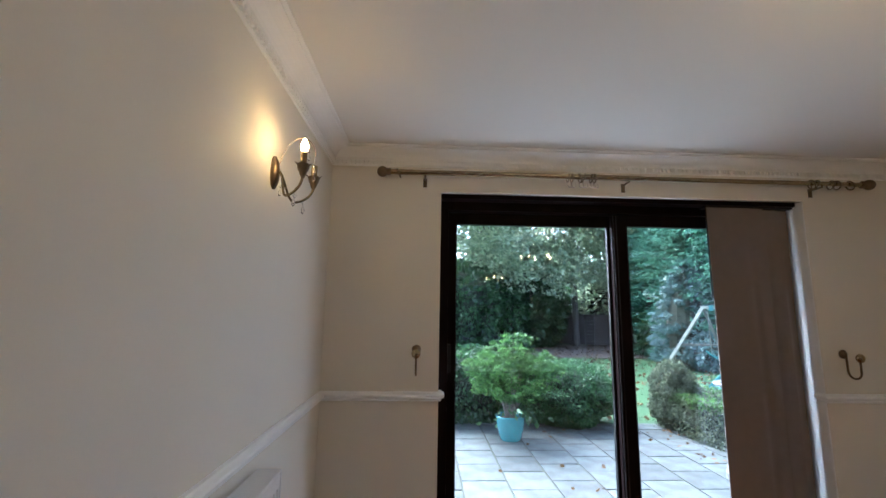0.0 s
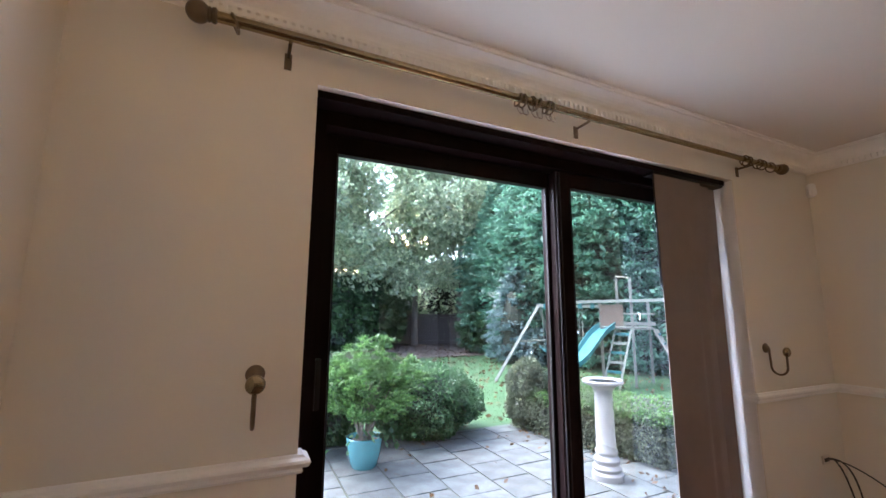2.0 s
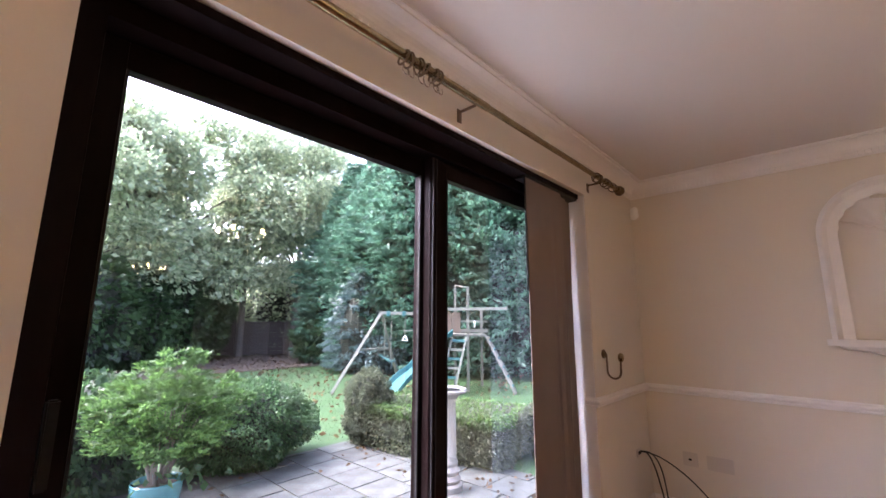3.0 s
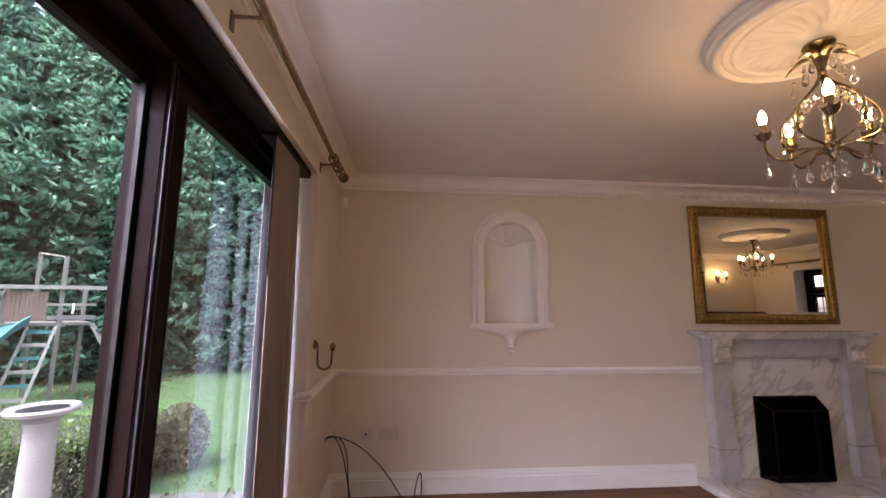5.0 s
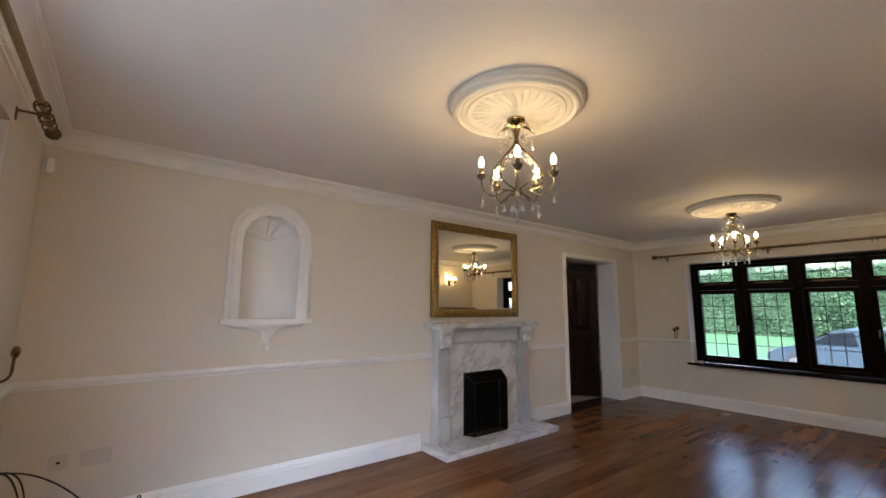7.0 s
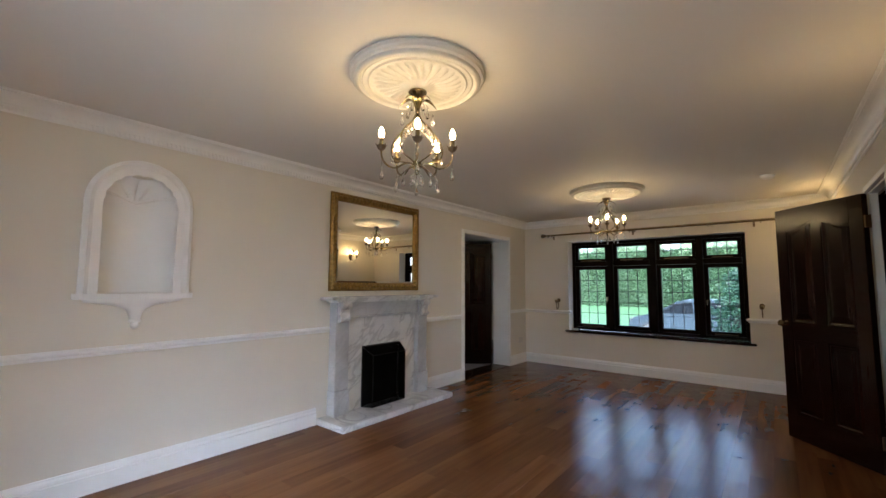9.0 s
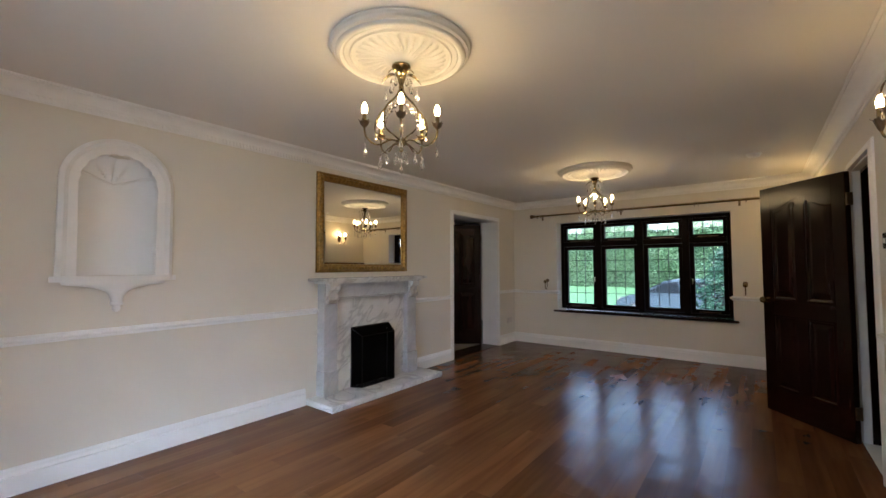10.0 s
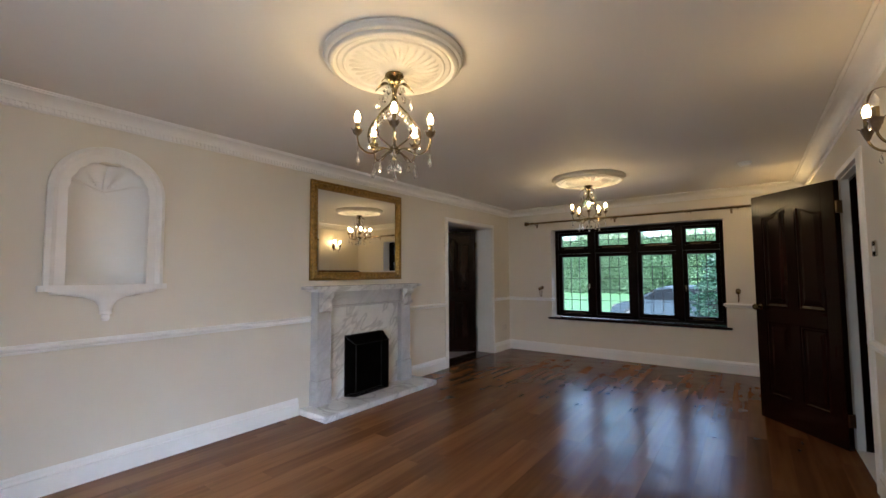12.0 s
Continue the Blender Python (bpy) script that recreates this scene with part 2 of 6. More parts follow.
BROWNLEAF = leaf_mat("brown_leaf", (0.042, 0.056, 0.032), (0.135, 0.155, 0.088), 2)
FIRLEAF = leaf_mat("fir_leaf", (0.008, 0.03, 0.016), (0.05, 0.115, 0.065), 1.6)
TOPLEAF = leaf_mat("hedge_top_leaf", (0.035, 0.085, 0.02), (0.10, 0.20, 0.045), 3)
CARPAINT = mat("grey_car_paint", (0.024, 0.036, 0.044), 0.55, 0.0, vary=0.03, spec=0.25)
CARGLASS = mat("car_glass", (0.008, 0.010, 0.012), 0.12, vary=0.0, spec=0.15)
RUBBER = mat("rubber", (0.015, 0.015, 0.015), 0.8)
TARMAC = mat("drive", (0.13, 0.125, 0.12), 0.9, vary=0.2, scale=10, bump=0.5)
CARPET = mat("grey_carpet", (0.30, 0.28, 0.26), 0.95, vary=0.15, scale=60)

# ---- mesh helpers ----


def finish(name, bm, material, smooth=False):
    me = bpy.data.meshes.new(name)
    bmesh.ops.recalc_face_normals(bm, faces=bm.faces)
    bm.to_mesh(me)
    bm.free()
    if smooth:
        for p in me.polygons:
            p.use_smooth = True
        me.set_sharp_from_angle(angle=radians(40))
    me.materials.append(material)
    return me


def part(name, bm, material, parent=None, label="", smooth=False):
    ob = new(name, finish(name, bm, material, smooth))
    if parent:
        ob.parent = parent
    if label:
        tagged(ob, label)
    return ob


def thing(name, at, label, category, group="", turn=0):
    ob = new(name)
    ob.matrix_basis = pose(*at, 0, 0, turn)
    ob.empty_display_size = 0.1
    return tagged(ob, label, category, group)


def setting(name, bm, material, label, category, smooth=False):
    return tagged(part(name, bm, material, None, "", smooth), label, category, "", "structure")


def box(bm, x0, x1, y0, y1, z0, z1, bevel=0.0):
    v = bmesh.ops.create_cube(bm, size=1)["verts"]
    for q in v:
        q.co = Vector((x0 + (q.co.x + 0.5) * (x1 - x0), y0 + (q.co.y + 0.5) * (y1 - y0), z0 + (q.co.z + 0.5) * (z1 - z0)))
    if bevel:
        edges = list({e for q in v for e in q.link_edges})
        bmesh.ops.bevel(bm, geom=edges, offset=bevel, segments=2, affect="EDGES", clamp_overlap=True)
    return bm


def boxed(*a, **k):
    return box(bmesh.new(), *a, **k)


def ring_faces(bm, rings, closed_ends=True):
    for a, b in zip(rings, rings[1:]):
        k = len(a)
        for i in range(k):
            bm.faces.new((a[i], a[(i + 1) % k], b[(i + 1) % k], b[i]))
    if closed_ends:
        bm.faces.new(list(reversed(rings[0])))
        bm.faces.new(rings[-1])


def tube(bm, pts, r, seg=8, r_end=None):
    """A round bar along points."""
    pts = [Vector(p) for p in pts]
    rings, up = [], None
    for i, p in enumerate(pts):
        d = (pts[min(i + 1, len(pts) - 1)] - pts[max(i - 1, 0)]).normalized()
        if up is None:
            up = d.orthogonal().normalized()
        up = (up - d * up.dot(d))
        up = up.normalized() if up.length > 1e-6 else d.orthogonal().normalized()
        side = d.cross(up)
        k = r if r_end is None else r + (r_end - r) * i / (len(pts) - 1)
        rings.append([bm.verts.new(p + (up * math.cos(a) + side * math.sin(a)) * k) for a in [2 * math.pi * j / seg for j in range(seg)]])
    ring_faces(bm, rings)
    return bm


def lathe(bm, profile, at=(0, 0, 0), seg=24, axis=None):
    """A turned shape from (radius, height) pairs."""
    c = Vector(at)
    rings = []
    for r, z in profile:
        rings.append([bm.verts.new(c + Vector((max(r, 1e-4) * math.cos(a), max(r, 1e-4) * math.sin(a), z))) for a in [2 * math.pi * j / seg for j in range(seg)]])
    ring_faces(bm, rings)
    if axis is not None:
        q = Vector((0, 0, 1)).rotation_difference(Vector(axis))
        for rg in rings:
            for v in rg:
                v.co = c + q @ (v.co - c)
    return bm


def prism(bm, outline, axis, lo, hi):
    """An outline in the plane across an axis, given depth. x: (y, z); y: (x, z); z: (x, y)."""
    def put(p, h):
        return {0: (h, p[0], p[1]), 1: (p[0], h, p[1]), 2: (p[0], p[1], h)}[axis]
    a, b = [bm.verts.new(put(p, lo)) for p in outline], [bm.verts.new(put(p, hi)) for p in outline]
    k = len(outline)
    for i in range(k):
        bm.faces.new((a[i], a[(i + 1) % k], b[(i + 1) % k], b[i]))
    bm.faces.new(a)
    bm.faces.new(list(reversed(b)))
    return bm


def rail(bm, path, profile, closed=False):
    """Runs a section (distance off the wall, height) along a line on the plan, the room on its left, with mitred corners."""
    pts = [Vector(p) for p in path]
    n = len(pts)
    rings = []
    for i in range(n):
        dirs = []
        if closed or i > 0:
            dirs.append((pts[i] - pts[i - 1]).normalized())
        if closed or i < n - 1:
            dirs.append((pts[(i + 1) % n] - pts[i]).normalized())
        nrm = [Vector((-d.y, d.x)) for d in dirs]
        m = nrm[0] if len(nrm) == 1 else (nrm[0] + nrm[1]) / (1 + nrm[0].dot(nrm[1]))
        rings.append([bm.verts.new((pts[i].x + m.x * d, pts[i].y + m.y * d, z)) for d, z in profile])
    k = len(profile)
    pairs = list(zip(rings, rings[1:])) + ([(rings[-1], rings[0])] if closed else [])
    for a, b in pairs:
        for i in range(k):
            bm.faces.new((a[i], a[(i + 1) % k], b[(i + 1) % k], b[i]))
    if not closed:
        bm.faces.new(rings[0])
        bm.faces.new(list(reversed(rings[-1])))
    return bm


def arc(cx, cy, r, a0, a1, n, ry=None):
    ry = r if ry is None else ry
    return [(cx + r * math.cos(radians(a0 + (a1 - a0) * i / n)), cy + ry * math.sin(radians(a0 + (a1 - a0) * i / n))) for i in range(n + 1)]


def leaf_mesh(name, centres, ups, length, width, material, rng, droop=0.3):
    """Many small folded leaves, each at a centre and pointing roughly along ups."""
    c, u = np.asarray(centres, float), np.asarray(ups, float)
    k = len(c)
    u = u + rng.normal(0, 0.45, (k, 3))
    u[:, 2] -= droop
    u /= np.linalg.norm(u, axis=1)[:, None] + 1e-9
    s = np.cross(u, rng.normal(0, 1, (k, 3)))
    s /= np.linalg.norm(s, axis=1)[:, None] + 1e-9
    nn = np.cross(u, s)
    ln = (length * rng.uniform(0.6, 1.35, k))[:, None]
    wd = (width * rng.uniform(0.6, 1.35, k))[:, None]
    v = np.stack([c - u * ln * 0.5, c + s * wd * 0.5 + nn * wd * 0.15, c + u * ln * 0.5, c - s * wd * 0.5 + nn * wd * 0.15], 1).reshape(-1, 3)
    me = bpy.data.meshes.new(name)
    me.vertices.add(4 * k)
    me.vertices.foreach_set("co", v.astype(np.float32).ravel())
    me.loops.add(4 * k)
    me.loops.foreach_set("vertex_index", np.arange(4 * k, dtype=np.int32))
    me.polygons.add(k)
    me.polygons.foreach_set("loop_start", np.arange(0, 4 * k, 4, dtype=np.int32))
    me.update(calc_edges=True)
    me.materials.append(material)
    return me


# ---- the room ----
W, E, S, N, H = -0.235, 3.745, -3.835, 3.19, 2.39
PX0, PX1, PZ = 0.464, 2.848, 2.126          # patio door
PXW = 2.876                                 # far edge of its opening
WX0, WX1, WZ0, WZ1 = 0.60, 2.965, 0.585, 2.01  # front window opening
EY0, EY1, EZ = -3.24, -1.985, 2.04          # doorway beside the fireplace
DY0, DY1, DZ = -1.60, -0.84, 2.0           # door to the hall
NY, NZ0 = 1.83, 1.238                       # niche
ET, NT = 0.29, 0.30

bm = bmesh.new()
box(bm, W - 0.12, PX0, N, N + NT, -0.15, H)
box(bm, PXW, E + ET, N, N + NT, -0.15, H)
box(bm, PX0, PXW, N, N + NT, PZ, H)
setting("wall_north", bm, WALL, "cream painted plaster wall round the patio door", "wall")
bm = bmesh.new()
box(bm, W - 0.12, WX0, S - NT, S, -0.15, H)
box(bm, WX1, E + ET, S - NT, S, -0.15, H)
box(bm, WX0, WX1, S - NT, S, WZ1, H)
box(bm, WX0, WX1, S - NT, S, -0.15, WZ0 - 0.03)
setting("wall_south", bm, WALL, "cream painted plaster wall round the leaded window", "wall")
bm = bmesh.new()
box(bm, E, E + ET, S, EY0, -0.15, H)
box(bm, E, E + ET, EY0, EY1, EZ, H)
box(bm, E, E + ET, EY1, NY - 0.222, -0.15, H)
box(bm, E, E + ET, NY + 0.222, N, -0.15, H)
box(bm, E, E + ET, NY - 0.222, NY + 0.222, -0.15, NZ0)
box(bm, E, E + ET, NY - 0.222, NY + 0.222, 2.042, H)
setting("wall_east", bm, WALL, "cream painted plaster wall with niche and fireplace", "wall")
bm = bmesh.new()
box(bm, W - 0.12, W, S, DY0, -0.15, H)
box(bm, W - 0.12, W, DY1, N, -0.15, H)
box(bm, W - 0.12, W, DY0, DY1, DZ, H)
setting("wall_west", bm, WALL, "cream painted plaster wall with wall lamps", "wall")
setting("ceiling", boxed(W - 0.12, E + ET, S - NT, N + NT, H, H + 0.2), CEIL, "off-white painted plaster ceiling", "ceiling")

COVE = [(0, 2.285), (0.010, 2.285), (0.014, 2.293), (0.014, 2.318), (0.022, 2.322)] + [(0.022 + 0.075 * (1 - math.cos(radians(a))), 2.322 + 0.052 * math.sin(radians(a))) for a in (15, 30, 45, 60, 75, 90)] + [(0.108, 2.374), (0.108, 2.382), (0.125, 2.382), (0.125, H), (0, H)]
coving = setting("trim_coving", rail(bmesh.new(), [(E, S), (E, N), (W, N), (W, S)], COVE, True), PLASTER, "white moulded plaster coving with a beaded band", "coving")
DADO = [(0, 0.842), (0.012, 0.842), (0.016, 0.850), (0.014, 0.858), (0.030, 0.864), (0.036, 0.876), (0.034, 0.884), (0.020, 0.890), (0.016, 0.896), (0, 0.896)]
SKIRT = [(0, 0.0), (0.022, 0.0), (0.022, 0.106), (0.008, 0.108), (0.008, 0.117), (0.019, 0.120), (0.017, 0.132), (0.010, 0.144), (0.008, 0.154), (0, 0.156)]
DADOS = [[(E, 0.262), (E, N), (PXW, N), (PXW, N + 0.055)], [(PX0, N + 0.055), (PX0, N), (W, N), (W, DY1 + 0.07)],
         [(W, DY0 - 0.07), (W, S), (WX0, S), (WX0, S - 0.07)], [(WX1, S - 0.07), (WX1, S), (E, S), (E, EY0 - 0.058)], [(E, EY1 + 0.058), (E, -1.092)]]
SKIRTS = [[(E, 0.378), (E, N), (PXW, N)], [(PX0, N), (W, N), (W, DY1 + 0.07)], [(W, DY0 - 0.07), (W, S), (E, S), (E, EY0 - 0.058)], [(E, EY1 + 0.058), (E, -1.21)]]
bm = bmesh.new()
for p in DADOS:
    rail(bm, p, DADO)
setting("trim_dado", bm, TRIM, "white painted moulded dado rail round the room", "dado rail")
bm = bmesh.new()
for p in SKIRTS:
    rail(bm, p, SKIRT)
setting("baseboard", bm, TRIM, "tall white painted moulded skirting board", "skirting")

# ---- patio door ----


def patio_door():
    d = thing("patio_door", (0, N, 0), "dark-framed sliding glass patio door, closed, in the garden wall", "patio door")
    tagged(d, kind="structure")
    d.name = "door_1"
    y0 = 0.12
    bm = bmesh.new()
    box(bm, PX0, PX0 + 0.055, y0, y0 + 0.15, 0, PZ)
    box(bm, PX1 - 0.055, PX1, y0, y0 + 0.15, 0, PZ)
    box(bm, PX0 + 0.055, PX1 - 0.055, y0, y0 + 0.15, PZ - 0.085, PZ)
    box(bm, PX0 + 0.055, PX1 - 0.055, y0, y0 + 0.15, 0, 0.05)
    box(bm, PX1 + 0.001, PXW - 0.002, y0 + 0.095, y0 + 0.15, 0, PZ)
    part("outer_frame", bm, FRAME, d)
    part("head_channel", boxed(PX0 + 0.002, PX1 - 0.002, 0.03, y0 - 0.004, PZ - 0.03, PZ - 0.002), FRAME, d, "dark blind track under the opening")

    def panel(x0, x1, yy, name, left, right):
        bm = bmesh.new()
        box(bm, x0, x0 + left, yy, yy + 0.045, 0.052, PZ - 0.088, 0.004)
        box(bm, x1 - right, x1, yy, yy + 0.045, 0.052, PZ - 0.088, 0.004)
        box(bm, x0 + left, x1 - right, yy + 0.003, yy + 0.042, PZ - 0.165, PZ - 0.088)
        box(bm, x0 + left, x1 - right, yy + 0.003, yy + 0.042, 0.052, 0.15)
        p = part(name, bm, FRAME, d)
        g = part("pane", boxed(x0 + left - 0.005, x1 - right + 0.005, yy + 0.018, yy + 0.024, 0.145, PZ - 0.16), GLASS, p)
        g.visible_shadow = False
        bm = bmesh.new()
        for a in (x0 + left, x1 - right - 0.006):
            box(bm, a, a + 0.006, yy - 0.001, yy + 0.012, 0.15, PZ - 0.165)
        part("glazing_bead", bm, IRON, p)
        return p

    left = panel(PX0 + 0.057, 1.70, y0 + 0.072, "sliding_panel", 0.055, 0.075)
    right = panel(1.635, PX1 - 0.057, y0 + 0.022, "fixed_panel", 0.10, 0.06)
    bm = bmesh.new()
    for a in (1.642, 1.662):
        box(bm, a, a + 0.006, y0 + 0.015, y0 + 0.0235, 0.06, PZ - 0.09)
    part("interlock_strip", bm, STRIP, right, "grey metal interlock strips down the meeting stile")
    bm = boxed(PX0 + 0.062, PX0 + 0.085, y0 + 0.046, y0 + 0.072, 0.98, 1.16, 0.004)
    part("pull_handle", bm, IRON, left, "black pull handle")
    return d


patio_door()
# board added over the wall paint; its white stands in for daylight on the reveal
setting("trim_reveal_daylight", box(boxed(PXW - 0.006, PXW - 0.001, N + 0.003, N + 0.19, 0.002, PZ - 0.003), PX1 + 0.001, PXW - 0.007, N + 0.19, N + 0.21, 0.002, PZ - 0.003), TRIM, "white board on the patio door reveal, standing in for daylight", "trim")


def panel_blind():
    b = thing("panel_blind", (0, N + 0.055, 0), "taupe fabric panel blind drawn to one side of the patio door", "blind")
    for k, (x0, x1, yy, wob) in enumerate(((2.235, 2.62, 0.0, 0.011), (2.45, 2.74, 0.030, 0.008), (2.56, 2.830, 0.052, 0.006))):
        bm = bmesh.new()
        nx, nz = 30, 24
        front = []
        for side in (0, 1):
            grid = []
            for j in range(nz + 1):
                z = 0.02 + (PZ - 0.055) * j / nz
                soft = min(1.0, max(0.0, (1.95 - z) / 0.5))
                row = []
                for i in range(nx + 1):
                    u = i / nx
                    bend = wob * soft * (math.sin(u * math.pi * (2.2 + k) + k) + 0.8 * math.exp(-((u - 0.70 - 0.02 * (2 - z)) / 0.06) ** 2)) - 0.012 * soft * u * u * (k == 0)
                    row.append(bm.verts.new((x0 + (x1 - 0.012 * soft * (k == 2) - x0) * u, yy - 0.02 + bend + 0.003 * side, z)))
                grid.append(row)
            front.append(grid)
        for g in front:
            for j in range(nz):
                for i in range(nx):
                    bm.faces.new((g[j][i], g[j][i + 1], g[j + 1][i + 1], g[j + 1][i]))
        a, c = front
        for j in range(nz):
            bm.faces.new((a[j][0], a[j + 1][0], c[j + 1][0], c[j][0]))
            bm.faces.new((a[j][nx], a[j + 1][nx], c[j + 1][nx], c[j][nx]))
        fabric = part("fabric_panel", bm, BLIND, b, smooth=True)
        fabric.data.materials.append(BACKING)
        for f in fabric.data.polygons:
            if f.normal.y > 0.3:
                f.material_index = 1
    part("wand", tube(bmesh.new(), [(2.232, -0.014, PZ - 0.04), (2.230, -0.014, 1.48)], 0.0045), IRON, b, "black draw wand")
    part("headrail", boxed(2.228, 2.826, -0.024, 0.045, PZ - 0.047, PZ - 0.034), IRON, b)


panel_blind()

# ---- front window ----


def front_window():
    w = thing("window_1", (0, S - 0.19, 0), "dark stained timber window with leaded lights and fanlights", "window")
    tagged(w, kind="structure")
    bm = bmesh.new()
    t = 0.05
    box(bm, WX0, WX0 + t, -0.13, 0.0, WZ0, WZ1)
    box(bm, WX1 - t, WX1, -0.13, 0.0, WZ0, WZ1)
    box(bm, WX0 + t, WX1 - t, -0.13, 0.0, WZ1 - 0.045, WZ1)
    box(bm, WX0 + t, WX1 - t, -0.13, 0.0, WZ0, WZ0 + 0.045)
    part("window_frame", bm, FRAME, w)
    mull = [2.346, 1.731, 1.137]
    for x in mull:
        part("mullion", boxed(x - 0.042, x + 0.042, -0.125, 0.03, WZ0 + 0.046, WZ1 - 0.046, 0.006), FRAME, w)
    edges = [WX1 - t] + [q for x in mull for q in (x + 0.042, x - 0.042)] + [WX0 + t]
    for k in range(4):
        x1, x0 = edges[2 * k] - 0.002, edges[2 * k + 1] + 0.002
        part("transom", boxed(x0, x1, -0.12, 0.015, 1.615, 1.685, 0.005), FRAME, w)
        for z0, z1, cols, rows in ((WZ0 + 0.048, 1.612, 3, 5), (1.688, WZ1 - 0.048, 3, 2)):
            s = 0.052 if rows == 5 else 0.045
            bm = bmesh.new()
            box(bm, x0, x0 + s, -0.09, -0.02, z0, z1, 0.004)
            box(bm, x1 - s, x1, -0.09, -0.02, z0, z1, 0.004)
            box(bm, x0 + s, x1 - s, -0.088, -0.022, z0, z0 + s)
            box(bm, x0 + s, x1 - s, -0.088, -0.022, z1 - s, z1)
            sash = part("sash", bm, FRAME, w)
            a0, a1, c0, c1 = x0 + s, x1 - s, z0 + s, z1 - s
            g = part("pane", boxed(a0 - 0.004, a1 + 0.004, -0.062, -0.057, c0 - 0.004, c1 + 0.004), GLASS, sash)
            g.visible_shadow = False
            for i in range(1, cols):
                x = a0 + (a1 - a0) * i / cols
                part("lead_came", boxed(x - 0.0045, x + 0.0045, -0.066, -0.053, c0, c1), LEAD, sash)
            for j in range(1, rows):
                z = c0 + (c1 - c0) * j / rows
                part("lead_came", boxed(a0, a1, -0.065, -0.054, z - 0.0042, z + 0.0042), LEAD, sash)
            if rows == 5 and k in (0, 3):
                hx = x0 + 0.025 if k == 0 else x1 - 0.025
                bm = boxed(hx - 0.012, hx + 0.012, -0.02, -0.008, 1.05, 1.12, 0.003)
                tube(bm, [(hx, -0.01, 1.10), (hx, 0.015, 1.10), (hx, 0.018, 1.03)], 0.005)
                part("casement_handle", bm, CHROME, sash, "bright metal casement handle", True)
                part("casement_stay", boxed(x0 + 0.09, x1 - 0.09, -0.02, -0.008, z0 + 0.012, z0 + 0.024), BRONZE, sash)
            if rows == 2:
                part("casement_stay", boxed(x0 + 0.10, x1 - 0.10, -0.02, -0.008, z0 + 0.012, z0 + 0.024), BRONZE, sash)
    sill = boxed(WX0 - 0.06, WX1 + 0.06, 0.192, 0.225, WZ0 - 0.032, WZ0 - 0.002, 0.008)
    box(sill, WX0 + 0.002, WX1 - 0.002, 0.002, 0.20, WZ0 - 0.030, WZ0 - 0.0025)
    part("window_sill", sill, DARKWOODX, w, "dark polished timber window board")
    b = thing("small_box", (WX1 - 0.07, S - 0.06, WZ0 - 0.002), "small white plastic box on the window board", "box")
    part("body", boxed(-0.05, 0.05, -0.02, 0.02, 0, 0.028, 0.003), PLASTIC, b)


front_window()

# ---- doors and their frames ----


def architrave(name, axis_x, room, y0, y1, top, label):
    """Casing round a doorway in a wall across x; room is the side (+1 or -1) on which it stands."""
    bm = bmesh.new()
    prof = [(0.0, 0.0), (0.022, 0.0), (0.022, 0.018), (0.016, 0.03), (0.016, 0.045), (0.010, 0.055), (0.0, 0.055)]
    loops = []
    for (y, z, dy, dz) in ((y0, 0.0, -1, 0), (y0, top, -1, 1), (y1, top, 1, 1), (y1, 0.0, 1, 0)):
        loops.append([bm.verts.new((axis_x + room * d, y + dy * o, z + dz * o)) for d, o in prof])
    for a, b in zip(loops, loops[1:]):
        for i in range(len(prof)):
            bm.faces.new((a[i], a[(i + 1) % len(prof)], b[(i + 1) % len(prof)], b[i]))
    bm.faces.new(loops[0])
    bm.faces.new(loops[-1])
    return setting(name, bm, TRIM, label, "architrave")


architrave("trim_doorway_east", E, -1, EY0, EY1, EZ, "white moulded architrave round the deep doorway")
architrave("trim_doorway_west", W, 1, DY0, DY1, DZ, "white moulded architrave round the hall doorway")
bm = bmesh.new()
box(bm, E + 0.004, E + ET, EY0 - 0.02, EY0 + 0.006, 0, EZ)
box(bm, E + 0.004, E + ET, EY1 - 0.006, EY1 + 0.02, 0, EZ)
box(bm, E + 0.004, E + ET, EY0 + 0.006, EY1 - 0.006, EZ - 0.006, EZ + 0.02)
setting("trim_lining_east", bm, TRIM, "white painted door lining", "door lining")
bm = bmesh.new()
box(bm, W - 0.05, W - 0.004, DY0 - 0.02, DY0 + 0.025, 0, DZ)
box(bm, W - 0.05, W - 0.004, DY1 - 0.025, DY1 + 0.02, 0, DZ)
box(bm, W - 0.05, W - 0.004, DY0 + 0.025, DY1 - 0.025, DZ - 0.012, DZ + 0.02)
setting("trim_lining_west", bm, TRIM, "white painted door lining", "door lining")
bm = bmesh.new()
box(bm, W - 0.16, W - 0.052, DY0 - 0.02, DY0 + 0.034, 0, DZ)
box(bm, W - 0.16, W - 0.052, DY1 - 0.034, DY1 + 0.02, 0, DZ)
box(bm, W - 0.16, W - 0.052, DY0 + 0.034, DY1 - 0.034, DZ - 0.03, DZ + 0.02)
setting("trim_stop_west", bm, DARKWOOD, "dark stained timber door stop", "door stop")


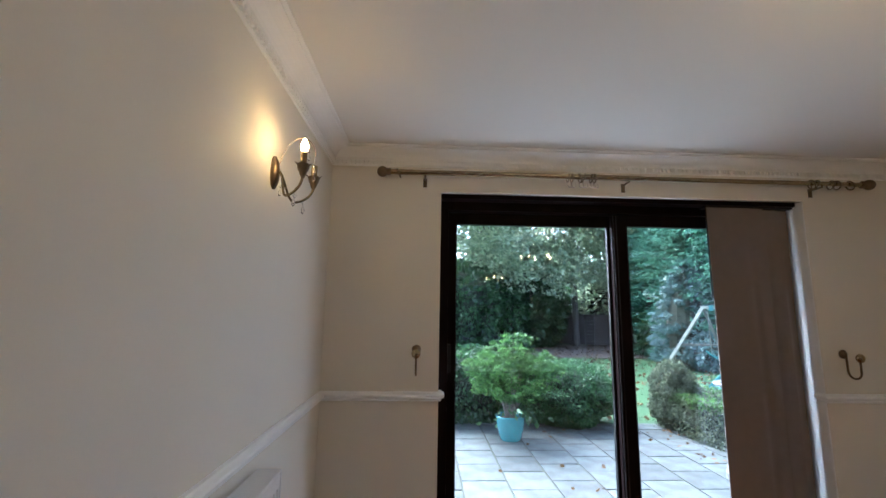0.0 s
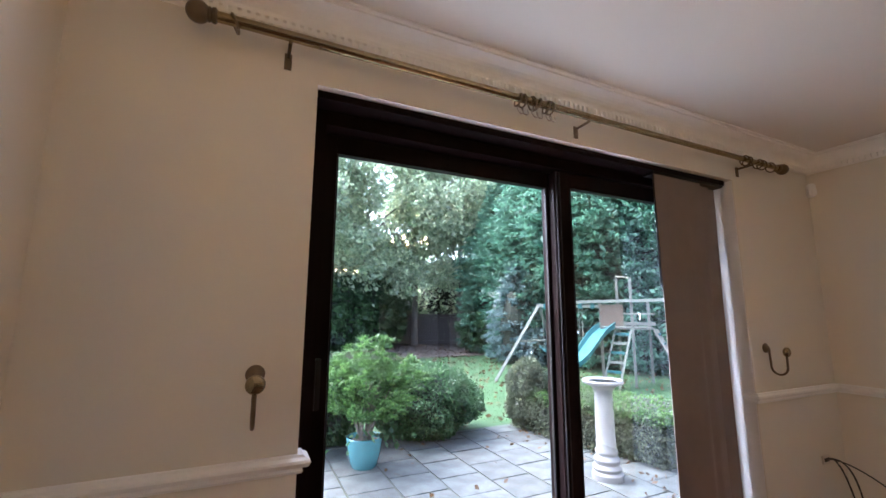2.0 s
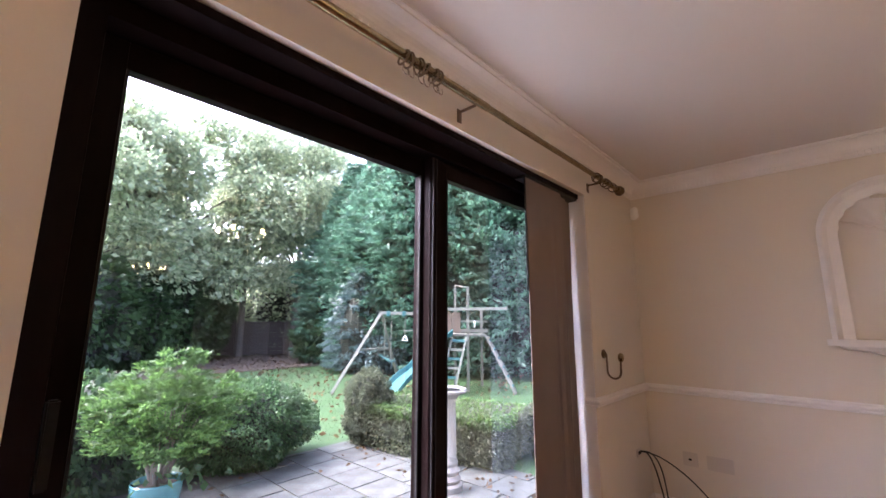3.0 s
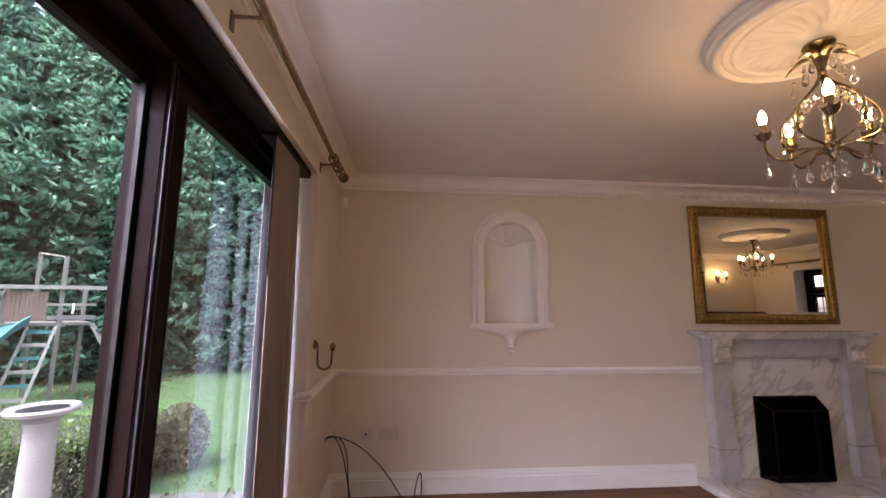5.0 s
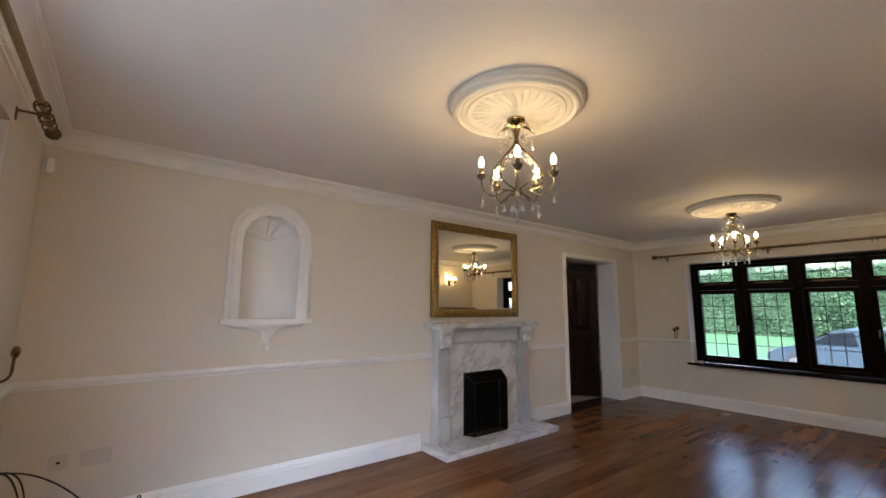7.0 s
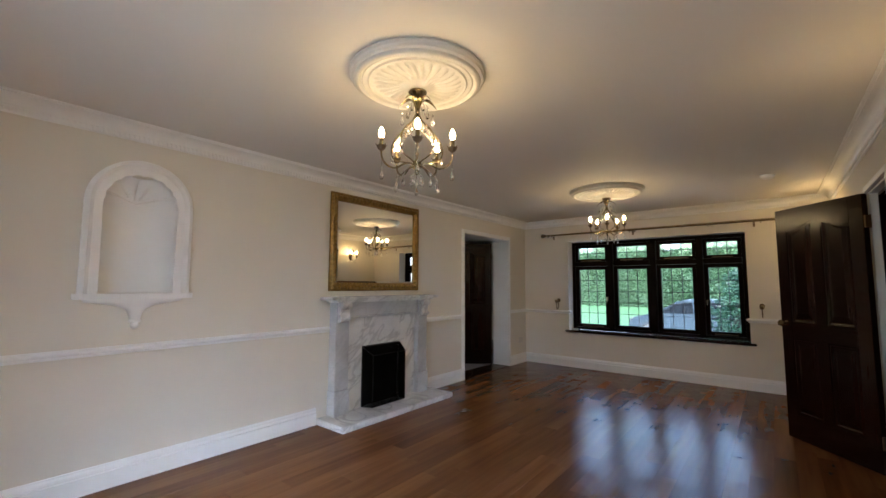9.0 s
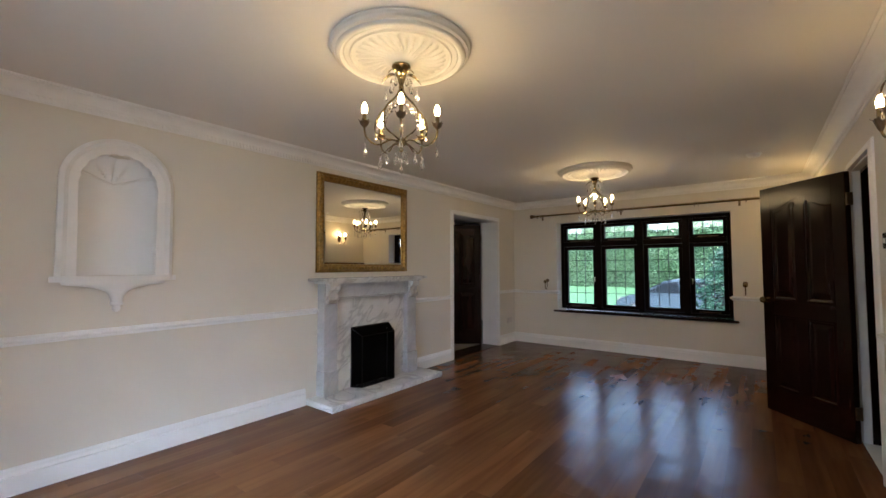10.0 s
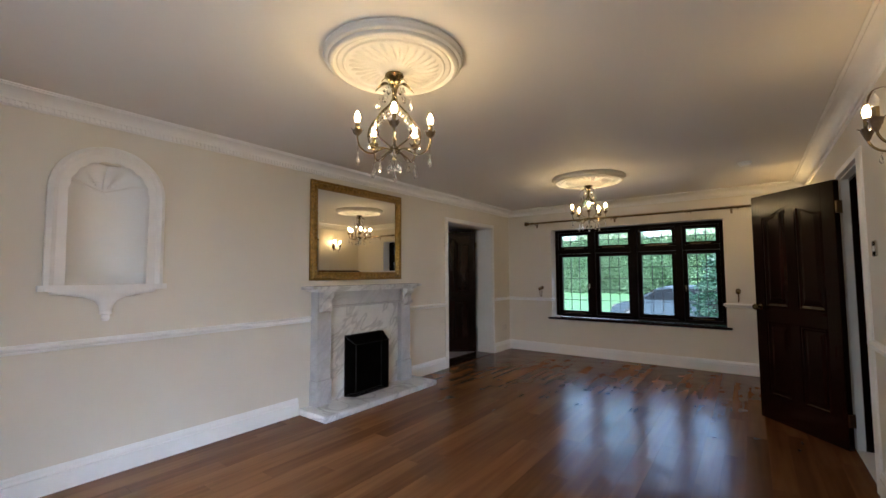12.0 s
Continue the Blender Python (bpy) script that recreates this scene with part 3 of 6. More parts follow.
def panelled_door(name, m, width, height, label, knob_side=1):
    """A four-panel door with arched upper panels; hinge at the origin, leaf along +x."""
    d = thing(name, (0, 0, 0), label, "door")
    d.matrix_basis = m
    st, t = 0.105, 0.022
    part("core", boxed(0.004, width - 0.004, -0.012, 0.012, 0.012, height - 0.004), DARKWOOD, d)
    mid = width / 2
    for x0, x1 in ((0, st), (width - st, width)):
        part("stile", boxed(x0, x1, -t, t, 0.008, height, 0.002), DARKWOOD, d)
    lows = [(0.008, 0.22), (0.86, 0.99)]
    for z0, z1 in lows:
        part("rail", boxed(st + 0.001, width - st - 0.001, -t, t, z0, z1, 0.002), DARKWOODX, d)
    part("muntin", boxed(mid - 0.045, mid + 0.045, -t, t, 0.222, 0.858, 0.002), DARKWOOD, d)
    part("muntin", boxed(mid - 0.045, mid + 0.045, -t, t, 0.992, height - 0.19, 0.002), DARKWOOD, d)
    x0, x1 = st + 0.001, width - st - 0.001
    out = [(x0, height), (x1, height)]
    low = []
    for i in range(25):
        u = i / 24
        x = x1 + (x0 - x1) * u
        k = abs(2 * u - 1)
        z = height - 0.125 - 0.075 * (0.5 - 0.5 * math.cos(math.pi * min(1, k * 1.15)))
        low.append((x, z))
    part("top_rail", prism(bmesh.new(), out + low, 1, -t, t), DARKWOODX, d)
    for a, b in ((x0, mid - 0.045), (mid + 0.045, x1)):
        for z0, z1, arched in ((0.222, 0.858, False), (0.992, height - 0.13, True)):
            g = 0.028
            bm = bmesh.new()
            for side in (1, -1):
                if arched:
                    top = []
                    for i in range(13):
                        x = (b - g) + (a - b + 2 * g) * i / 12
                        k = abs(x - mid) / (x1 - mid)
                        z = height - 0.125 - 0.075 * (0.5 - 0.5 * math.cos(math.pi * min(1, k * 1.15))) - g
                        top.append((x, z))
                    outline = [(a + g, z0 + g), (b - g, z0 + g)] + top
                else:
                    outline = [(a + g, z0 + g), (b - g, z0 + g), (b - g, z1 - g), (a + g, z1 - g)]
                cx, cz = sum(q[0] for q in outline) / len(outline), sum(q[1] for q in outline) / len(outline)
                wx, wz = (b - a) / 2 - g, (max(q[1] for q in outline) - min(q[1] for q in outline)) / 2
                rings = []
                for inset, dep in ((-0.026, 0.0125), (-0.020, 0.0205), (-0.010, 0.0225), (0.0, 0.0135), (0.004, 0.0135), (0.034, 0.0205), (0.04, 0.0205)):
                    rings.append([bm.verts.new((cx + (q[0] - cx) * (1 - inset / wx), side * dep, cz + (q[1] - cz) * (1 - inset / wz))) for q in outline])
                ring_faces(bm, rings)
            part("raised_panel", bm, DARKWOOD, d)
    for side in (1, -1):
        bm = lathe(bmesh.new(), [(0.026, 0.0), (0.026, 0.006), (0.010, 0.010), (0.010, 0.035), (0.024, 0.042), (0.029, 0.056), (0.022, 0.07), (0.0, 0.074)], (0, 0, 0), 16, (0, side, 0))
        for v in bm.verts:
            v.co += Vector((width - 0.06, side * t, 0.985))
        part("door_knob", bm, BRASS, d, "round antique brass door knob", True)
    for z in (0.22, 1.78):
        bm = boxed(-0.012, 0.008, -t - 0.004, t - 0.004, z - 0.045, z + 0.045)
        tube(bm, [(-0.006, -t - 0.002, z - 0.048), (-0.006, -t - 0.002, z + 0.048)], 0.007)
        part("hinge", bm, BRONZE, d, "bronze butt hinge")
    return d


panelled_door("door_2", pose(-0.205, -1.507, 0, 0, 0, math.degrees(math.atan2(-0.585, 0.494))), 0.762, 1.985, "dark brown four-panel timber door standing open into the room")
panelled_door("door_3", pose(E + ET + 0.015, EY0 + 0.035, 0, 0, 0, 38), 0.80, 2.0, "dark brown four-panel timber door standing open beyond the doorway")

# spaces beyond the doors
bm = bmesh.new()
box(bm, E + 2.6, E + 2.7, S - 2, N, -0.1, H)
box(bm, E + ET, E + 2.6, S - 2.1, S - 2, -0.1, H)
box(bm, E + ET, E + 2.6, 1.0, 1.1, -0.1, H)
box(bm, E + ET - 0.1, E + ET, S - 2, S - NT, -0.1, H)
setting("wall_next_room", bm, WALL, "plain walls of the unlit next room", "wall")
setting("ceiling_next_room", boxed(E + ET, E + 2.7, S - 2.1, 1.1, H + 0.004, H + 0.1), CEIL, "plain ceiling of the unlit next room", "ceiling")
setting("floor_next_room", boxed(E + ET, E + 2.7, S - 2.1, 1.1, -0.1, -0.004), CARPET, "grey carpet in the next room", "floor")
bm = bmesh.new()
box(bm, W - 1.5, W - 1.4, S, 1.0, -0.1, H)
box(bm, W - 1.4, W - 0.12, S - 0.1, S, -0.1, H)
box(bm, W - 1.4, W - 0.12, 1.0, 1.1, -0.1, H)
setting("wall_hall", bm, WALL, "plain walls of the unlit hall", "wall")
setting("ceiling_hall", boxed(W - 1.5, W - 0.12, S - 0.1, 1.1, H + 0.004, H + 0.1), CEIL, "plain ceiling of the hall", "ceiling")
setting("floor_hall", boxed(W - 1.5, W - 0.125, S - 0.1, 1.1, -0.1, -0.004), CARPET, "patterned grey carpet in the hall", "floor")
setting("trim_threshold", boxed(W - 0.12, W + 0.0, DY0 + 0.036, DY1 - 0.036, -0.003, 0.006), TRIM, "pale metal threshold strip", "threshold")
setting("trim_threshold_east", boxed(E + 0.002, E + ET + 0.02, EY0 + 0.008, EY1 - 0.008, -0.05, 0.004), DARKWOODX, "dark timber threshold", "threshold")

# ---- niche ----


def niche():
    n = thing("wall_niche", (E, NY, NZ0), "white plaster arched shell niche with shelf, set in the wall", "niche")
    ri, ro, sp = 0.212, 0.312, 0.60
    inner = [(ri - 0.004 + 0.010 * abs(math.cos(radians(a * 9))), a) for a in np.linspace(0, 180, 73)]
    inn = [(r * math.cos(radians(a)), sp + r * math.sin(radians(a))) for r, a in inner]
    for k, (r0, r1, dep, nm) in enumerate(((None, ro - 0.046, 0.022, "arch_frame"), (ro - 0.048, ro, 0.046, "arch_moulding"))):
        bm = bmesh.new()
        outer = [(r1, 0.0)] + arc(0, sp, r1, 0, 180, 36) + [(-r1, 0.0)]
        if r0 is None:
            inside = [(ri, 0.0)] + inn + [(-ri, 0.0)]
        else:
            inside = [(r0, 0.0)] + arc(0, sp, r0, 0, 180, 36) + [(-r0, 0.0)]
        m = 74
        def even(line):
            q = [Vector(p) for p in line]
            lens = np.concatenate([[0], np.cumsum([(b - a).length for a, b in zip(q, q[1:])])])
            want = np.linspace(0, lens[-1], m + 1)
            return list(zip(np.interp(want, lens, [p.x for p in q]), np.interp(want, lens, [p.y for p in q])))
        o, i = even(outer), even(inside)
        back = 0.03 if r0 is None else 0.0
        mid = [((p[0] + q[0]) / 2, (p[1] + q[1]) / 2) for p, q in zip(o, i)]
        rows = [[bm.verts.new((x, *p)) for p in line] for x, line in ((back, o), (-dep + 0.014 * k, o), (-dep, mid), (-dep + 0.018 * k, i), (back, i))]
        for a, b in zip(rows, rows[1:] + rows[:1]):
            for j in range(m):
                bm.faces.new((a[j], a[j + 1], b[j + 1], b[j]))
        for j in (0, m):
            bm.faces.new([r[j] for r in rows])
        part(nm, bm, PLASTER, n)
    bm = bmesh.new()
    cols, rows = 48, 30
    grid = []
    for j in range(rows + 1):
        row = []
        for i in range(cols + 1):
            f = radians(-90 + 180 * i / cols)
            if j <= 10:
                z, k = sp * j / 10, 1.0
            else:
                th = radians(90 * (j - 10) / (rows - 10))
                z, k = sp + 0.224 * math.sin(th), math.cos(th)
            y, x = 0.226 * math.sin(f) * k, 0.165 * math.cos(f) * k
            if j > 10:
                ang = math.atan2(y, max(z - sp - 0.02, 1e-4))
                x -= 0.030 * abs(math.sin(ang * 5.5)) * min(1, max(0, z - sp - 0.03 - 0.05 * min(1, abs(math.degrees(f)) / 40)) / 0.03) * math.cos(f) ** 0.5 * (0.35 + 0.65 * k)
            row.append(bm.verts.new((x + 0.012, y, z)))
        grid.append(row)
    for j in range(rows):
        for i in range(cols):
            bm.faces.new((grid[j][i], grid[j + 1][i], grid[j + 1][i + 1], grid[j][i + 1]))
    part("shell", bm, TRIM, n, smooth=True)
    bm = tube(bmesh.new(), [(0.152 * math.cos(radians(f)), 0.212 * math.sin(radians(f)), sp + 0.030 + 0.05 * min(1, abs(f) / 40) + 0.01 * max(0, (abs(f) - 40) / 40)) for f in range(-80, 81, 5)], 0.0065, 8)
    part("shell_hinge", bm, PLASTER, n)
    out = [(0.02, -0.335), (-0.045, -0.335)] + [(-0.045 - 0.05 * math.cos(radians(a)), 0.31 * math.sin(radians(a))) for a in range(-80, 81, 10)] + [(-0.045, 0.335), (0.02, 0.335)]
    bm = prism(bmesh.new(), [(x, y) for x, y in out], 2, -0.036, 0.0)
    inner_out = [(0.165 * math.cos(radians(a)) + 0.012, 0.216 * math.sin(radians(a))) for a in range(-90, 91, 10)]
    prism(bm, inner_out, 2, -0.02, -0.001)
    part("shelf", bm, PLASTER, n)
    bm = bmesh.new()
    rings = []
    for z, hw, dp in ((-0.037, 0.285, 0.082), (-0.055, 0.275, 0.078), (-0.066, 0.19, 0.07), (-0.082, 0.11, 0.06), (-0.105, 0.06, 0.05), (-0.14, 0.038, 0.042), (-0.175, 0.032, 0.036)):
        rings.append([bm.verts.new((-dp * math.cos(radians(a)), hw * math.sin(radians(a)), z)) for a in range(-90, 91, 15)])
    for a, b in zip(rings, rings[1:]):
        for i in range(len(a) - 1):
            bm.faces.new((a[i], a[i + 1], b[i + 1], b[i]))
        bm.faces.new((a[0], b[0], b[-1], a[-1]))
    bm.faces.new(rings[0])
    bm.faces.new(rings[-1])
    part("corbel", bm, PLASTER, n, smooth=True)
    part("finial", lathe(bmesh.new(), [(0.02, -0.168), (0.030, -0.174), (0.036, -0.184), (0.036, -0.192), (0.02, -0.2), (0.026, -0.218), (0.018, -0.235), (0.0, -0.243)], (-0.002, 0, 0), 16), PLASTER, n, smooth=True)


niche()

# ---- fireplace ----


def fireplace():
    c = -0.415
    f = thing("fireplace", (E, c, 0), "veined white marble fireplace surround on a raised hearth", "fireplace")
    part("hearth", boxed(-0.41, -0.002, -0.79, 0.79, 0.0, 0.055, 0.006), MARBLE, f, "veined white marble hearth slab")
    for s in (1, -1):
        a, b = sorted((s * 0.505, s * 0.665))
        part("pilaster", boxed(-0.108, -0.002, a, b, 0.29, 1.128, 0.004), MARBLE_SHADED, f)
        part("plinth_block", boxed(-0.122, -0.002, a - 0.008, b + 0.008, 0.056, 0.288, 0.004), MARBLE_SHADED, f)
        y0, y1 = a + 0.025, b - 0.02
        out = [(-0.109, 1.128), (-0.178, 1.128), (-0.183, 1.10), (-0.170, 1.072), (-0.148, 1.058), (-0.138, 1.03), (-0.146, 1.0), (-0.158, 0.972), (-0.148, 0.945), (-0.125, 0.935), (-0.109, 0.938)]
        bm = prism(bmesh.new(), out, 1, y0, y1)
        p = part("corbel", bm, MARBLE, f)
        for sy in (y0 - 0.004, y1):
            for rad, sx, sz in ((0.02, -0.16, 1.09), (0.014, -0.15, 0.97)):
                bm = lathe(bmesh.new(), [(rad, 0), (rad + 0.002, 0.002), (rad * 0.6, 0.004), (0.0, 0.004)], (sx, sy, sz), 14, (0, 1, 0))
                part("scroll", bm, MARBLE, p, smooth=True)
    part("frieze", boxed(-0.085, -0.002, -0.503, 0.503, 0.988, 1.128), MARBLE_SHADED, f)
    part("frieze_moulding", boxed(-0.105, -0.002, -0.503, 0.503, 0.966, 0.986, 0.004), MARBLE_SHADED, f)
    for y0, y1, z0 in ((-0.503, -0.251, 0.056), (0.291, 0.503, 0.056), (-0.25, 0.29, 0.67)):
        part("inner_slip", boxed(-0.05, -0.002, y0, y1, z0, 0.965), MARBLE, f)
    # flat slab without a recess: the opening's darkness is put into its black
    part("dark_opening_panel", boxed(-0.02, -0.003, -0.249, 0.289, 0.056, 0.669), MATT_BLACK, f, "flat black panel painting the dark of the fire opening")
    out = [(-0.175, -0.705), (-0.175, 0.705), (-0.002, 0.705), (-0.002, -0.705)]
    part("bed_moulding", prism(bmesh.new(), out, 2, 1.129, 1.150), MARBLE, f)
    part("mantel_shelf", boxed(-0.20, -0.002, -0.775, 0.78, 1.151, 1.183, 0.006), MARBLE, f, "thin polished marble mantel shelf")

    s = thing("fire_screen", (E - 0.052, c, 0.055), "black mesh spark guard with a sloping top standing on the hearth", "fire screen")
    # wall and front corners: distance off the slip, along the wall, height
    wl, wr = ((0.0, 0.285, 0.605), (0.0, -0.255, 0.605))
    fl, fr = ((-0.112, 0.232, 0.522), (-0.112, -0.232, 0.522))

    def down(q):
        return (q[0], q[1], 0.006)
    for nm, quad in (("front_panel", (fl, fr, down(fr), down(fl))), ("side_wing", (wl, fl, down(fl), down(wl))), ("side_wing", (wr, fr, down(fr), down(wr))), ("sloping_top", (wl, wr, fr, fl))):
        bm = bmesh.new()
        for p, q in zip(quad, quad[1:] + quad[:1]):
            tube(bm, [p, q], 0.006, 6)
        frame_bar = part(nm, bm, IRON, s)
        a, b, d, e = (Vector(q) for q in quad)
        bm = bmesh.new()
        n = max(8, int(max((a - b).length, (e - d).length) / 0.011))
        for k in range(1, n):
            tube(bm, [a + (b - a) * k / n, e + (d - e) * k / n], 0.0031, 4)
        n = max(6, int((a - e).length / 0.011))
        for k in range(1, n):
            tube(bm, [a + (e - a) * k / n, b + (d - b) * k / n], 0.0031, 4)
        tagged(part("mesh_panel", bm, MATT_BLACK, frame_bar, "fine black wire mesh"), kind="stuff")


fireplace()


def wall_mirror():
    y0, y1, z0, z1 = -1.003, 0.278, 1.238, 2.228
    cy, cz = (y0 + y1) / 2, (z0 + z1) / 2
    m = thing("wall_mirror", (E - 0.004, cy, z0), "large mirror in an ornate gilt frame above the mantel", "mirror")
    hw, hh = (y1 - y0) / 2, (z1 - z0) / 2
    prof = [(0.0, 0.0), (0.0, 0.028), (0.014, 0.036), (0.026, 0.030), (0.034, 0.040), (0.055, 0.038), (0.068, 0.024), (0.080, 0.020), (0.082, 0.008), (0.082, 0.0)]
    corners = [(-1, -1), (1, -1), (1, 1), (-1, 1)]
    for k in range(4):
        bm = bmesh.new()
        loops = [[bm.verts.new((-d, sy * (hw - o), hh + sz * (hh - o))) for o, d in prof] for sy, sz in (corners[k], corners[(k + 1) % 4])]
        for i in range(len(prof)):
            bm.faces.new((loops[0][i], loops[0][(i + 1) % len(prof)], loops[1][(i + 1) % len(prof)], loops[1][i]))
        bm.faces.new(loops[0])
        bm.faces.new(loops[1])
        side = part("frame_side", bm, GILT, m)
        (ay, az), (by, bz) = corners[k], corners[(k + 1) % 4]
        o = 0.045
        a, b = Vector((-0.040, ay * (hw - o), hh + az * (hh - o))), Vector((-0.040, by * (hw - o), hh + bz * (hh - o)))
        cnt = int((b - a).length / 0.042)
        bm = bmesh.new()
        for i in range(cnt):
            p = a + (b - a) * (i + 0.5) / cnt
            bmesh.ops.create_icosphere(bm, subdivisions=1, radius=0.016 if i % 2 else 0.021, matrix=Matrix.Translation(p) @ Matrix.Diagonal((0.45, 1.2, 1.0, 1)))
        tagged(part("carved_ornament", bm, GILT, side), kind="stuff")
    i = 0.078
    bm = bmesh.new()
    a = [bm.verts.new((-0.010, s * (hw - i), hh + t * (hh - i))) for s, t in corners]
    b = [bm.verts.new((-0.014, s * (hw - i - 0.022), hh + t * (hh - i - 0.022))) for s, t in corners]
    for k in range(4):
        bm.faces.new((a[k], a[(k + 1) % 4], b[(k + 1) % 4], b[k]))
    bm.faces.new(b)
    bb = [bm.verts.new((-0.006, s * (hw - i), hh + t * (hh - i))) for s, t in corners]
    bm.faces.new(list(reversed(bb)))
    for k in range(4):
        bm.faces.new((a[k], a[(k + 1) % 4], bb[(k + 1) % 4], bb[k]))
    part("mirror_glass", bm, MIRROR, m)


wall_mirror()

# ---- lamps ----


def ceiling_rose(x, y, r):
    c = thing("ceiling_rose", (x, y, H), "round fluted white plaster ceiling rose round the lamp", "ceiling rose", "ceiling roses")
    k = r / 0.36
    part("outer_ring", lathe(bmesh.new(), [(0.30 * k, -0.001), (0.36 * k, -0.001), (0.363 * k, -0.012), (0.356 * k, -0.018), (0.354 * k, -0.022), (0.352 * k, -0.034), (0.344 * k, -0.040), (0.338 * k, -0.040), (0.334 * k, -0.050), (0.324 * k, -0.057), (0.312 * k, -0.057), (0.306 * k, -0.047), (0.298 * k, -0.043), (0.290 * k, -0.047), (0.278 * k, -0.044)], (0, 0, 0), 72), ROSE, c, smooth=True)
    bm = bmesh.new()
    nr, na = 20, 192
    grid = []
    for i in range(nr + 1):
        u = i / nr
        rr = (0.04 + 0.245 * u) * k
        row = []
        for j in range(na):
            a = 2 * math.pi * j / na
            sw = a + 0.35 * u
            flute = abs(math.sin(14 * sw)) ** 0.6 * 0.022 * math.sin(math.pi * min(1, max(0, (u - 0.18) / 0.66))) ** 0.8 if 0.18 < u < 0.84 else 0
            rim = 0.013 * math.exp(-((u - 0.90) / 0.035) ** 2)
            z = -0.038 - 0.048 * math.exp(-(u / 0.2) ** 2) - flute - rim
            row.append(bm.verts.new((rr * math.cos(a), rr * math.sin(a), z)))
        grid.append(row)
    for i in range(nr):
        for j in range(na):
            bm.faces.new((grid[i][j], grid[i][(j + 1) % na], grid[i + 1][(j + 1) % na], grid[i + 1][j]))
    bm.faces.new(grid[0])
    part("fluted_disc", bm, ROSE, c, "fluted leaf pattern disc", True)
    return c


def drop_bm(bm, p, s=1.0):
    x, y, z = p
    lathe(bm, [(0.0, 0.0), (0.004 * s, -0.006 * s), (0.0045 * s, -0.010 * s), (0.001, -0.013 * s)], (x, y, z), 6)
    lathe(bm, [(0.0, -0.013 * s), (0.003 * s, -0.022 * s), (0.0075 * s, -0.036 * s), (0.006 * s, -0.046 * s), (0.0, -0.051 * s)], (x, y, z), 8)
    return bm


def bez(p, q, r, s, n=12):
    p, q, r, s = map(Vector, (p, q, r, s))
    return [p * (1 - t) ** 3 + q * 3 * t * (1 - t) ** 2 + r * 3 * t * t * (1 - t) + s * t ** 3 for t in [i / n for i in range(n + 1)]]


def around(pts, a):
    m = Matrix.Rotation(a, 3, "Z")
    return [m @ Vector(p) for p in pts]


def leaf_blade(bm, path, w, thick=0.0015):
    """A pointed metal leaf along a path."""
    path = [Vector(p) for p in path]
    n = len(path) - 1
    rows = []
    for i, p in enumerate(path):
        d = (path[min(i + 1, n)] - path[max(i - 1, 0)]).normalized()
        side = d.cross(Vector((0, 0, 1)))
        side = side.normalized() if side.length > 1e-4 else Vector((-p.y, p.x, 0)).normalized()
        nn = side.cross(d)
        k = w * math.sin(math.pi * (0.12 + 0.86 * i / n)) ** 0.8
        rows.append([bm.verts.new(q) for q in (p - side * k, p + nn * (thick + 0.15 * k), p + side * k, p - nn * thick)])
    ring_faces(bm, rows)


def bulb_profile(z):
    return [(0.006, z), (0.010, z + 0.004), (0.014, z + 0.020), (0.0135, z + 0.029), (0.008, z + 0.046), (0.003, z + 0.054), (0.0, z + 0.056)]


